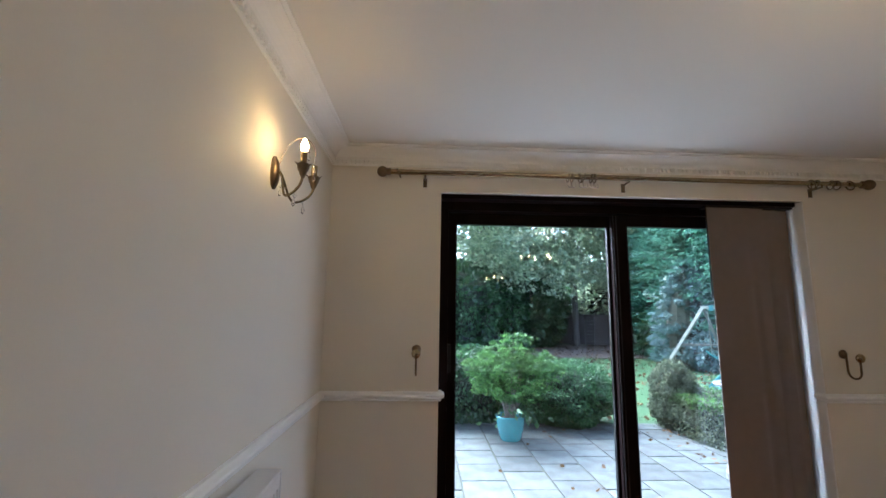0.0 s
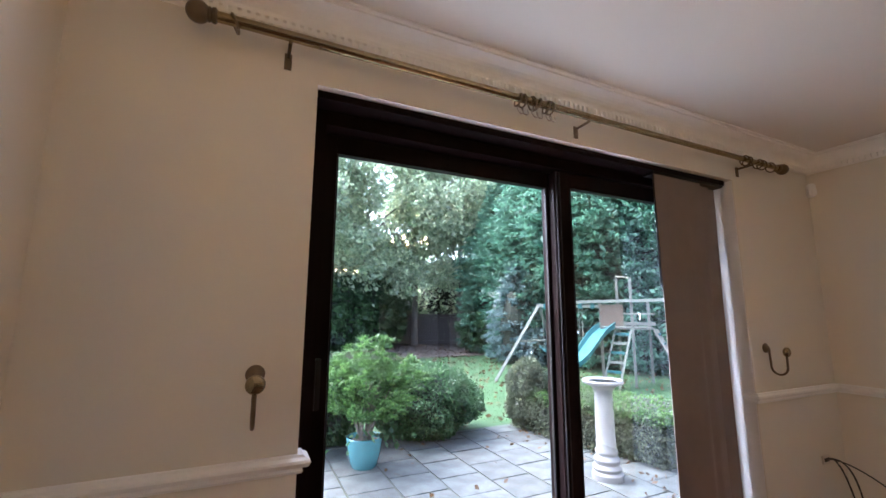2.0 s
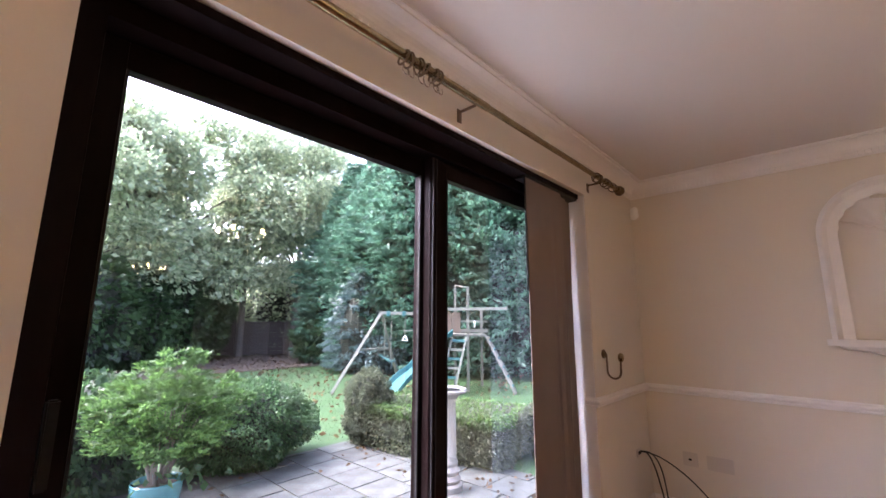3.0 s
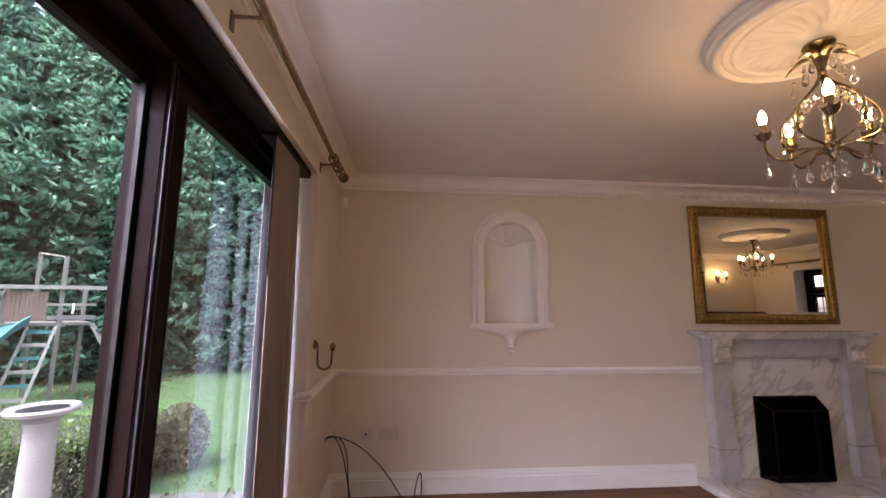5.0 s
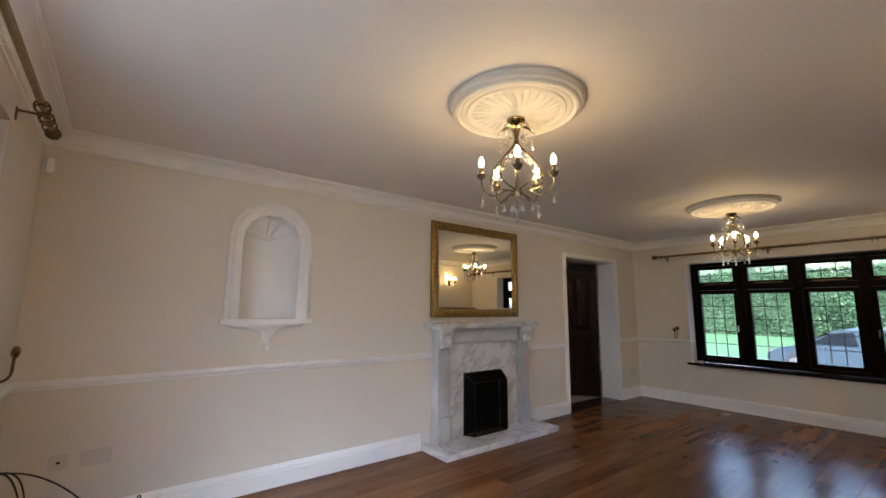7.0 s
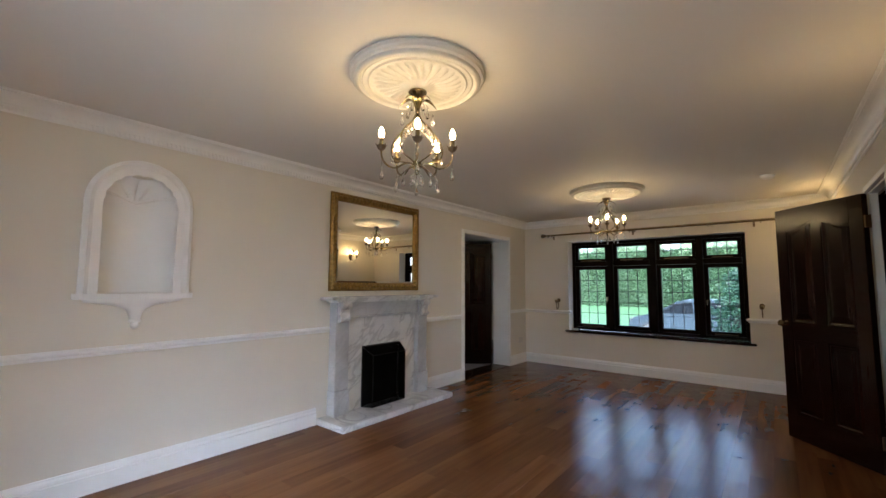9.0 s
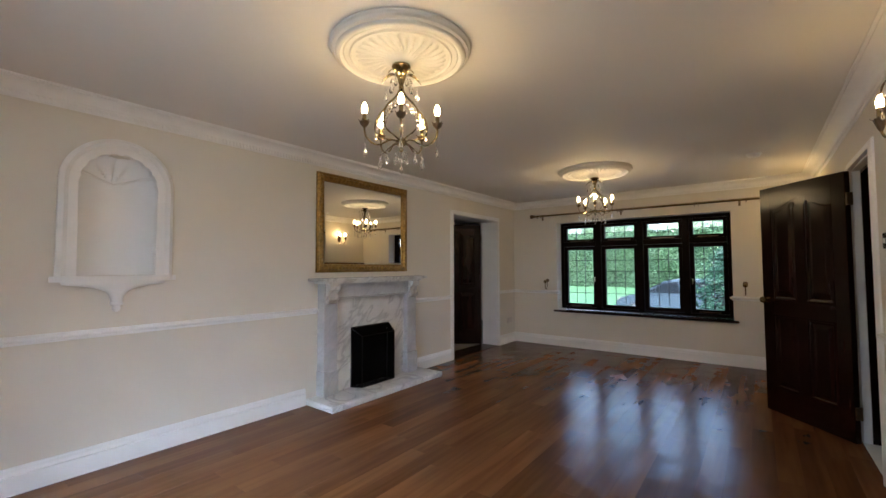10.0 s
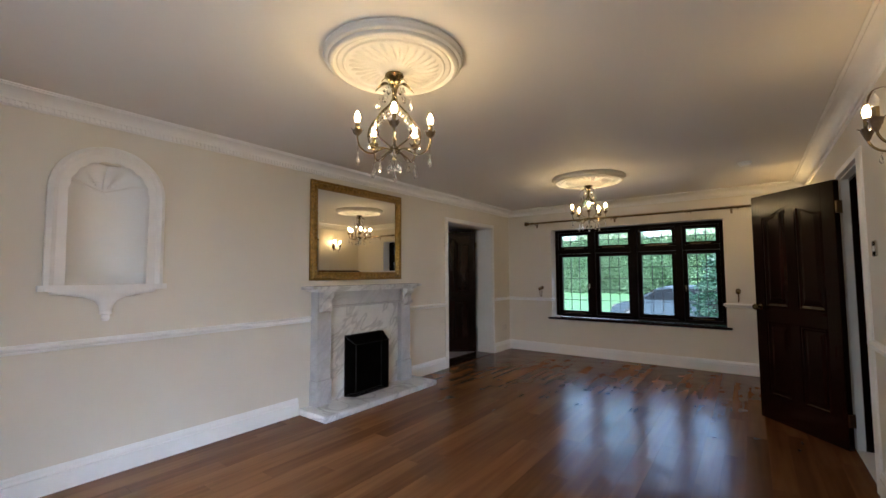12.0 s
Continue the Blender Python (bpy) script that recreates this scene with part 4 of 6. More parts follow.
def chandelier(x, y, z, label):
    c = thing("chandelier", (x, y, z), label, "chandelier", "ceiling chandeliers")
    part("canopy", lathe(bmesh.new(), [(0.0, 0.0), (0.046, 0.0), (0.048, -0.008), (0.040, -0.018), (0.02, -0.026), (0.008, -0.036), (0.0, -0.038)], (0, 0, 0), 24), BRASS, c, smooth=True)
    bm = tube(bmesh.new(), [(0, 0, -0.036), (0, 0, -0.43)], 0.005, 8)
    for zz, r in ((-0.06, 0.012), (-0.11, 0.014), (-0.33, 0.011), (-0.43, 0.012)):
        bmesh.ops.create_uvsphere(bm, u_segments=12, v_segments=8, radius=r, matrix=Matrix.Translation((0, 0, zz)))
    part("stem", bm, BRASS, c, smooth=True)
    part("hub", lathe(bmesh.new(), [(0.0, -0.36), (0.012, -0.365), (0.024, -0.38), (0.026, -0.395), (0.018, -0.41), (0.008, -0.42), (0.0, -0.425)], (0, 0, 0), 16), BRASS, c, smooth=True)
    n = 5
    for k in range(n):
        a = 2 * math.pi * k / n + radians(61)
        b = a + math.pi / n
        bm = bmesh.new()
        leaf_blade(bm, around(bez((0.008, 0, -0.10), (0.02, 0, -0.015), (0.062, 0, -0.025), (0.104, 0, -0.078), 8), b), 0.017)
        part("crown_leaf", bm, BRASS, c)
        part("cage_rib", tube(bmesh.new(), around(bez((0.006, 0, -0.11), (0.03, 0, -0.20), (0.16, 0, -0.22), (0.135, 0, -0.33), 14) + bez((0.135, 0, -0.33), (0.125, 0, -0.375), (0.06, 0, -0.36), (0.016, 0, -0.385), 8)[1:], b), 0.0042, 6), BRASS, c, smooth=True)
        arm = part("arm", tube(bmesh.new(), around(bez((0.018, 0, -0.39), (0.07, 0, -0.36), (0.09, 0, -0.43), (0.135, 0, -0.415), 8) + bez((0.135, 0, -0.415), (0.178, 0, -0.40), (0.186, 0, -0.37), (0.184, 0, -0.335), 8)[1:], a), 0.0048, 8), BRASS, c, smooth=True)
        ax, ay = 0.184 * math.cos(a), 0.184 * math.sin(a)
        bm = lathe(bmesh.new(), [(0.004, -0.338), (0.014, -0.332), (0.019, -0.318), (0.024, -0.312), (0.016, -0.312), (0.008, -0.318)], (ax, ay, 0), 14)
        for j in range(6):
            q = Matrix.Rotation(j * math.pi / 3, 3, "Z")
            leaf_blade(bm, [Vector((ax, ay, 0)) + q @ Vector(p) for p in ((0.008, 0, -0.336), (0.019, 0, -0.325), (0.023, 0, -0.312), (0.03, 0, -0.304))], 0.008)
        part("petal_cup", bm, BRONZE, arm, smooth=True)
        part("candle_tube", lathe(bmesh.new(), [(0.0, -0.318), (0.0105, -0.318), (0.0105, -0.272), (0.0, -0.272)], (ax, ay, 0), 12), BRASS, arm, smooth=True)
        part("bulb", lathe(bmesh.new(), bulb_profile(-0.272), (ax, ay, 0), 12), BULBGLOW, arm, "lit candle bulb", True)
        part("lower_spray", tube(bmesh.new(), around(bez((0.014, 0, -0.40), (0.05, 0, -0.39), (0.08, 0, -0.44), (0.115, 0, -0.45), 8), b), 0.0038, 6, 0.0015), BRONZE, c, smooth=True)
        part("crystal_drop", drop_bm(bmesh.new(), (0.181 * math.cos(a), 0.181 * math.sin(a), -0.415), 1.35), CRYSTAL, arm)
        part("crystal_drop", drop_bm(bmesh.new(), (0.112 * math.cos(b), 0.112 * math.sin(b), -0.456), 1.35), CRYSTAL, c)
        part("crystal_drop", drop_bm(bmesh.new(), (0.03 * math.cos(b), 0.03 * math.sin(b), -0.44), 1.2), CRYSTAL, c)
        part("crystal_drop", drop_bm(bmesh.new(), (0.082 * math.cos(b), 0.082 * math.sin(b), -0.104), 1.4), CRYSTAL, c)
        part("crystal_drop", drop_bm(bmesh.new(), (0.046 * math.cos(b), 0.046 * math.sin(b), -0.056), 1.3), CRYSTAL, c)
        part("link", tube(bmesh.new(), [(0.181 * math.cos(a), 0.181 * math.sin(a), -0.375), (0.181 * math.cos(a), 0.181 * math.sin(a), -0.416)], 0.0012, 5), BRASS, arm)
        for rr, zz in ((0.03, -0.15), (0.055, -0.175), (0.08, -0.20), (0.10, -0.222), (0.12, -0.25), (0.13, -0.275), (0.133, -0.305)):
            part("crystal_drop", drop_bm(bmesh.new(), (rr * math.cos(b), rr * math.sin(b), zz), 1.25), CRYSTAL, c)
    return c


ceiling_rose(1.742, 1.198, 0.349)
ceiling_rose(1.79, -2.07, 0.40)
first = chandelier(1.735, 1.205, H - 0.088, "five-arm antique brass chandelier with crystal drops, lit")
first.scale = (1.01, 1.01, 1.0)
copy_thing(first, pose(1.79, -2.07, H - 0.088, 0, 0, 46))


def wall_lamp(y, z, second, label, both=False):
    """A two-arm bracket on the west wall; second: what the north arm carries."""
    w = thing("wall_lamp", (W, y, z), label, "wall lamp", "brass wall lamps")
    bm = bmesh.new()
    rows = []
    for d, k in ((0.0, 1.0), (0.007, 1.0), (0.010, 0.93), (0.008, 0.88), (0.014, 0.80), (0.012, 0.74), (0.018, 0.62), (0.022, 0.35), (0.023, 0.1)):
        rows.append([bm.verts.new((d, 0.034 * k * math.cos(a), 0.068 * k * math.sin(a))) for a in [2 * math.pi * j / 28 for j in range(28)]])
    ring_faces(bm, rows)
    part("back_plate", bm, BRONZE, w, smooth=True)
    for s in (-1, 1):
        yy = s * 0.075
        arm = part("arm", tube(bmesh.new(), bez((0.02, 0, 0.01), (0.05, 0, -0.02), (0.045, yy * 0.5, -0.12), (0.08, yy * 0.7, -0.105), 10) + bez((0.08, yy * 0.7, -0.105), (0.118, yy * 0.9, -0.095), (0.14, yy, -0.06), (0.138, yy, -0.03), 8)[1:], 0.005, 8), BRASS, w, smooth=True)
        bm = lathe(bmesh.new(), [(0.005, -0.045), (0.013, -0.028), (0.018, -0.005), (0.021, 0.012), (0.012, 0.010)], (0.138, yy, 0), 14)
        for j in range(5):
            q = Matrix.Rotation(j * 2 * math.pi / 5, 3, "Z")
            leaf_blade(bm, [Vector((0.138, yy, 0)) + q @ Vector(p) for p in ((0.007, 0, -0.03), (0.017, 0, -0.012), (0.022, 0, 0.006), (0.033, 0, 0.014))], 0.010)
        part("petal_cup", bm, BRONZE, arm, smooth=True)
        part("candle_tube", lathe(bmesh.new(), [(0.0, 0.0), (0.0125, 0.0), (0.0125, 0.058), (0.0, 0.058)], (0.138, yy, 0), 12), BRASS, arm, smooth=True)
        if s < 0 or both:
            part("bulb", lathe(bmesh.new(), bulb_profile(0.058), (0.138, yy, 0), 12), LAMPGLOW, arm, "lit candle bulb", True)
        elif second:
            part("bulb", lathe(bmesh.new(), bulb_profile(0.058), (0.138, yy, 0), 12), BULBOFF, arm, "unlit candle bulb", True)
        part("crystal_drop", drop_bm(bmesh.new(), (0.105, yy * 0.8, -0.10)), CRYSTAL, arm, smooth=True)
    part("top_scroll", tube(bmesh.new(), bez((0.02, 0, 0.03), (0.05, 0.0, 0.17), (0.13, 0.02, 0.18), (0.15, 0.03, 0.11), 14), 0.0013, 6), BRONZE, w, smooth=True)
    bm = bmesh.new()
    leaf_blade(bm, bez((0.112, 0.018, 0.15), (0.135, 0.02, 0.15), (0.15, 0.03, 0.12), (0.152, 0.032, 0.085), 6), 0.010)
    part("scroll_leaf", bm, BRONZE, w)
    for p in ((0.15, 0.03, 0.085), (0.15, 0.03, 0.05), (0.15, 0.03, 0.02), (0.128, 0.022, 0.14), (0.128, 0.022, 0.105), (0.03, 0, -0.05), (0.08, 0.03, -0.05)):
        part("crystal_drop", drop_bm(bmesh.new(), p, 0.9), CRYSTAL, w, smooth=True)


wall_lamp(2.226, 1.90, False, "antique brass two-arm wall lamp, one bulb lit, one missing")
wall_lamp(0.27, 1.90, True, "antique brass two-arm wall lamp, one bulb lit, one unlit")
wall_lamp(-3.12, 1.92, True, "antique brass two-arm wall lamp behind the open door, lit", True)

# ---- curtain poles and hold-backs ----


POLE = mat("rubbed_bronze", (0.36, 0.285, 0.165), 0.19, 0.95, vary=0.3, scale=18)


def curtain_pole(x0, x1, y, z, wall, brackets, ring_x, hooks, label):
    p = thing("curtain_pole", (0, y, z), label, "curtain pole", "curtain poles")
    mid = x0 + (x1 - x0) * 0.52
    part("outer_tube", tube(bmesh.new(), [(x0 + 0.02, 0, 0), (mid, 0, 0)], 0.0170, 16), POLE, p, smooth=True)
    part("inner_tube", tube(bmesh.new(), [(mid, 0, 0), (x1 - 0.02, 0, 0)], 0.0145, 16), POLE, p, smooth=True)
    for x, s in ((x0, -1), (x1, 1)):
        bm = bmesh.new()
        bmesh.ops.create_uvsphere(bm, u_segments=20, v_segments=12, radius=0.034, matrix=Matrix.Translation((x, 0, 0)))
        lathe(bm, [(0.019, 0), (0.024, 0.004), (0.024, 0.012), (0.020, 0.016), (0.024, 0.022), (0.019, 0.028)], (x - s * 0.052, 0, 0), 16, (s, 0, 0))
        part("finial", bm, BRONZE, p, "round ball finial", True)
    s = 1 if wall > y else -1
    for x in brackets:
        bm = boxed(x - 0.012, x + 0.012, s * (abs(wall - y) - 0.005), s * abs(wall - y), -0.068, -0.010) if s > 0 else boxed(x - 0.012, x + 0.012, -abs(wall - y), -abs(wall - y) + 0.005, -0.068, -0.010)
        tube(bm, [(x, s * (abs(wall - y) - 0.004), -0.022), (x, 0, -0.022), (x, 0, -0.012)], 0.006, 8)
        part("bracket", bm, BRONZE, p)
    for k, x in enumerate(ring_x):
        tilt = (k * 37 % 50 - 25) / 100
        pts = [(x + tilt * 0.05 * math.sin(a), 0.027 * math.cos(a), -0.008 + 0.027 * math.sin(a)) for a in [2 * math.pi * j / 18 for j in range(19)]]
        part("ring", tube(bmesh.new(), pts, 0.004, 6), BRONZE, p, smooth=True)
        if hooks and 1 <= k <= 6:
            part("hook", tube(bmesh.new(), bez((x, 0, -0.034), (x - 0.03, -0.01, -0.075), (x + 0.035, -0.01, -0.09), (x + 0.018, -0.005, -0.045), 10), 0.0024, 5), CHROME, p, smooth=True)
    return p


curtain_pole(0.095, 3.25, 3.10, 2.222, N, (0.36, 1.655, 2.93), (0.196, 1.262, 1.285, 1.335, 1.36, 1.41, 1.43, 2.86, 2.885, 2.99, 3.03, 3.12), True, "antique brass curtain pole with a few rings, no curtains")
curtain_pole(0.12, 3.36, S + 0.09, 2.132, S, (0.50, 1.95, 3.20), (0.42, 0.95, 0.99, 1.90, 1.93, 1.98, 3.26), False, "antique brass curtain pole above the leaded window, no curtains")


def hold_back(x, y, z, turn):
    h = thing("curtain_hold_back", (x, y, z), "antique brass U-shaped curtain hold-back with round knob", "hold-back", "curtain hold-backs", turn)
    part("rose_plate", lathe(bmesh.new(), [(0.0, 0.0), (0.027, 0.0), (0.028, 0.005), (0.018, 0.012), (0.010, 0.02), (0.0, 0.022)], (0, 0, 0), 20, (0, -1, 0)), BRONZE, h, smooth=True)
    pts = [(0, -0.02, 0.0), (0, -0.022, -0.09)] + [(0, -0.062 + 0.04 * math.cos(radians(a)), -0.10 + 0.042 * math.sin(radians(a))) for a in range(0, -181, -20)] + [(0, -0.102, -0.09), (0, -0.104, -0.012)]
    part("hook", tube(bmesh.new(), pts, 0.006, 8), BRONZE, h, smooth=True)
    bm = bmesh.new()
    bmesh.ops.create_uvsphere(bm, u_segments=18, v_segments=12, radius=0.026, matrix=Matrix.Translation((0, -0.106, -0.016)) @ Matrix.Diagonal((1.05, 0.65, 1.05, 1)))
    part("knob", bm, POLE, h, smooth=True)


hold_back(0.328, N, 1.14, 0)
hold_back(3.014, N, 1.137, 0)
hold_back(3.13, S, 1.06, 180)
hold_back(0.467, S, 1.06, 180)

# ---- small fittings ----


def radiator():
    r = thing("radiator", (W, 1.65, 0), "white enamelled double panel radiator under the dado rail", "radiator")
    part("back_panel", boxed(0.022, 0.034, -0.598, 0.598, 0.16, 0.785, 0.003), RADIATOR, r)
    bm = boxed(0.090, 0.103, -0.598, 0.598, 0.16, 0.785, 0.003)
    for k in range(34):
        y = -0.57 + k * 0.0345
        tube(bm, [(0.103, y, 0.20), (0.103, y, 0.74)], 0.005, 6)
    part("front_panel", bm, RADIATOR, r)
    bm = bmesh.new()
    box(bm, 0.015, 0.105, -0.605, 0.605, 0.786, 0.796, 0.002)
    part("top_grille", bm, RADIATOR, r)
    for s in (-1, 1):
        side = part("side_panel", boxed(0.015, 0.105, s * 0.6 - 0.004, s * 0.6 + 0.004, 0.17, 0.785), RADIATOR, r)
        for j in range(5):
            part("slot", boxed(0.028 + j * 0.014, 0.034 + j * 0.014, s * 0.604 - 0.0012, s * 0.604 + 0.0012, 0.69, 0.755), IRON, side)
    for y in (-0.56, 0.56):
        part("valve_pipe", tube(bmesh.new(), [(0.06, y, 0.17), (0.06, y, 0.0)], 0.008), CHROME, r)


radiator()


def wall_plate(name, at, w, h, axis, side, label, category, material, rockers):
    p = thing(name, at, label, category)
    def slab(u0, u1, z0, z1, d0, d1, bevel=0.0):
        lo, hi = sorted((side * d0, side * d1))
        return boxed(lo, hi, u0, u1, z0, z1, bevel=bevel) if axis == 0 else boxed(u0, u1, lo, hi, z0, z1, bevel=bevel)
    part("face_plate", slab(-w / 2, w / 2, -h / 2, h / 2, 0.0, 0.009, 0.003), material, p)
    for u, z, uw, zh, m in rockers:
        part("switch", slab(u - uw / 2, u + uw / 2, z - zh / 2, z + zh / 2, 0.009, 0.0125), m, p)
    return p


wall_plate("light_switch", (W, -0.60, 1.425), 0.088, 0.088, 0, 1, "brushed metal light switch on the wall", "light switch", CHROME, [(0.0, 0.0, 0.02, 0.03, PLASTIC)])
wall_plate("aerial_socket", (E, 2.937, 0.425), 0.088, 0.088, 0, -1, "single white aerial socket on the wall", "socket", PLATE, [(0.0, 0.0, 0.018, 0.012, IRON)])
wall_plate("power_socket", (E, 2.767, 0.425), 0.148, 0.088, 0, -1, "double white power socket on the wall", "socket", PLATE, [(-0.03, 0.022, 0.012, 0.02, PLATE), (0.03, 0.022, 0.012, 0.02, PLATE)])
wall_plate("power_socket", (E, -3.63, 0.38), 0.148, 0.088, 0, -1, "double white power socket low on the wall", "socket", PLATE, [(-0.03, 0.022, 0.012, 0.02, PLATE), (0.03, 0.022, 0.012, 0.02, PLATE)])
wall_plate("brush_plate", (3.50, N, 0.47), 0.08, 0.05, 1, -1, "small white cable outlet plate", "outlet", PLATE, [(0.0, 0.0, 0.05, 0.02, IRON)])


def motion_sensor():
    s = thing("alarm_sensor", (E - 0.028, N - 0.028, 2.165), "small white alarm sensor in the corner of the walls", "alarm sensor", turn=45)
    part("body", boxed(-0.03, 0.03, -0.02, 0.02, -0.045, 0.045, 0.008), PLASTIC, s)
    part("lens", boxed(-0.022, 0.022, -0.024, -0.0205, -0.03, 0.0), TRIM, s)


motion_sensor()


def smoke_alarm():
    s = thing("smoke_alarm", (0.336, -2.356, H), "round white smoke alarm on the ceiling", "smoke alarm")
    part("body", lathe(bmesh.new(), [(0.0, 0.0), (0.055, 0.0), (0.057, -0.012), (0.046, -0.03), (0.0, -0.034)], (0, 0, 0), 28), PLASTIC, s, smooth=True)
    part("base", lathe(bmesh.new(), [(0.058, 0.0), (0.062, 0.0), (0.062, -0.008), (0.058, -0.008)], (0, 0, 0), 28), TRIM, s, smooth=True)


smoke_alarm()


def cables():
    c = thing("cable_bundle", (3.36, 2.93, 0.0), "loose black aerial cables coiled on the floor by the wall", "cables")
    starts = [(0.12, 0.245, 0.475), (0.14, 0.245, 0.475), (0.16, 0.245, 0.475)]
    ends = [bez(starts[0], (0.02, 0.10, 0.60), (0.06, 0.10, 0.10), (0.04, 0.02, 0.012), 16),
            bez(starts[1], (0.10, 0.10, 0.52), (0.30, -0.1, 0.30), (0.24, -0.28, 0.012), 16),
            bez(starts[2], (0.05, 0.05, 0.55), (0.16, 0.12, 0.2), (0.17, 0.08, 0.012), 16)]
    for e in ends:
        part("cable", tube(bmesh.new(), e, 0.0045, 6), CABLE, c, smooth=True)
    loop = [(0.10 + (0.17 + 0.02 * math.sin(k)) * math.cos(k * 0.5), -0.12 + 0.12 * math.sin(k * 0.5), 0.006 + 0.004 * (k % 3)) for k in range(0, 27)]
    part("cable", tube(bmesh.new(), loop, 0.0045, 6), CABLE, c, smooth=True)
    up = bez((0.10, -0.34, 0.01), (0.14, -0.36, 0.26), (0.30, -0.42, 0.28), (0.28, -0.40, 0.01), 18)
    part("cable", tube(bmesh.new(), up, 0.0045, 6), CABLE, c, smooth=True)


cables()

# beads of the coving
bm = bmesh.new()
for (x0, y0), (x1, y1), (nx, ny) in (((E, S), (E, N), (-1, 0)), ((E, N), (W, N), (0, -1)), ((W, N), (W, S), (1, 0)), ((W, S), (E, S), (0, 1))):
    ln = math.hypot(x1 - x0, y1 - y0)
    cnt = int(ln / 0.028)
    for i in range(1, cnt):
        u = i / cnt
        px, py = x0 + (x1 - x0) * u + nx * 0.020, y0 + (y1 - y0) * u + ny * 0.020
        sx, sy = (0.012, 0.015) if nx else (0.015, 0.012)
        v = bmesh.ops.create_cube(bm, size=1, matrix=Matrix.Translation((px, py, 2.3055)) @ Matrix.Diagonal((sx, sy, 0.026, 1)))["verts"]
beads = tagged(part("bead", bm, PLASTER, coving), kind="stuff")

# ---- garden ----
G, GF = -0.14, -0.65
# garden scaled 1.164 times about the camera inside the patio door, fitting its view
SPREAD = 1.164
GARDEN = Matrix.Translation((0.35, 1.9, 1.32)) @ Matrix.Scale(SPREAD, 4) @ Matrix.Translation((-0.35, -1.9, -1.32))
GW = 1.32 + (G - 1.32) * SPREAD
rng = np.random.default_rng(7)
bm = bmesh.new()
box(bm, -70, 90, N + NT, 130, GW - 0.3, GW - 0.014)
setting("ground", bm, GRASS, "mown lawn with fallen leaves behind the house", "ground")
setting("ground_front", boxed(-70, 90, -120, S - NT, GF - 0.3, GF - 0.012), GRASS, "lawn in front of the house", "ground")
setting("road", boxed(-40, 60, -18.5, S - NT, GF - 0.2, GF), TARMAC, "pale gravel drive in front of the house", "drive")


def grass_tufts(name, n, x0, x1, y0, y1, z, h):
    x, y = rng.uniform(x0, x1, n), rng.uniform(y0, y1, n)
    keep = (x > 4.3) | (y > 6.85)
    x, y = x[keep], y[keep]
    n = len(x)
    c = np.stack([x, y, np.full(n, z + h * 0.35)], 1)
    ob = new(name, leaf_mesh(name, c, np.tile([0, 0, 1.6], (n, 1)), h, h * 0.22, GRASSLEAF, rng, -0.2))
    tagged(ob, "short green grass of the lawn", "grass", "", "stuff")


def shell_points(n, c, r, rough=0.18, lo=-1.0):
    """Points near the skin of a bumpy rounded body."""
    d = rng.normal(0, 1, (n * 2, 3))
    d /= np.linalg.norm(d, axis=1)[:, None]
    d = d[d[:, 2] > lo][:n]
    bump = np.array([noise.noise(Vector(q * 2.3) + Vector(c)) for q in d])
    k = (1 + rough * bump * 1.6) * (1 - np.abs(rng.normal(0, 0.10, len(d))))
    return np.asarray(c) + d * np.asarray(r) * k[:, None], d


def bush(name, at, r, material, n, leaf, label, category="bush", block=False, stems=True, turn=0):
    b = thing(name, at, label, category, turn=turn)
    if block:
        k = rng.uniform(-1, 1, (n, 3))
        f = rng.integers(0, 5, n)
        k[f == 0, 0], k[f == 1, 0], k[f == 2, 1], k[f == 3, 1], k[f == 4, 2] = -1, 1, -1, 1, 1
        d = np.sign(k) * np.abs(k) ** 3
        k = np.sign(k) * np.minimum(np.abs(k), 1) * (1 - 0.10 * np.prod(np.abs(np.roll(k, 1, 1)), axis=1, keepdims=True))
        wave = np.array([noise.noise(Vector(q * np.asarray(r) * 3)) for q in k])[:, None]
        p = k * np.asarray(r) * (1 + 0.10 * wave) + rng.normal(0, 0.02, (n, 3)) + np.array([0, 0, r[2]])
    else:
        p, d = shell_points(n, (0, 0, r[2] * 0.95), r)
        p[:, 2] = np.maximum(p[:, 2], 0.01)
    ob = new("foliage", leaf_mesh("foliage", p, d, leaf, leaf * 0.6, material, rng))
    ob.parent = b
    # solid core whose dark colour paints the shade among the leaves
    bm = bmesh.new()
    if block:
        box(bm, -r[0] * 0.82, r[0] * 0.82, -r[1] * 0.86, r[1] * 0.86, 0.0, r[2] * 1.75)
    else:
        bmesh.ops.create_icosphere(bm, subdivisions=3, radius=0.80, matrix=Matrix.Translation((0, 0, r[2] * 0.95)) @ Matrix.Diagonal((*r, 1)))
    part("shade_core", bm, SHADE, b)
    if stems:
        for k in range(4):
            a = k * 1.7
            part("stem", tube(bmesh.new(), [(0.05 * math.cos(a), 0.05 * math.sin(a), -0.02), (r[0] * 0.4 * math.cos(a), r[1] * 0.4 * math.sin(a), r[2])], 0.012, 6), BARK, b)
    return b


# flat tones for the shaded inside of hedges, bushes and conifers
SHADE2 = mat("core_shade_green", (0.035, 0.07, 0.025), 0.95, vary=0.4, scale=4)
SHADE = mat("core_shade_dark", (0.018, 0.022, 0.012), 0.95, vary=0.4, scale=8)


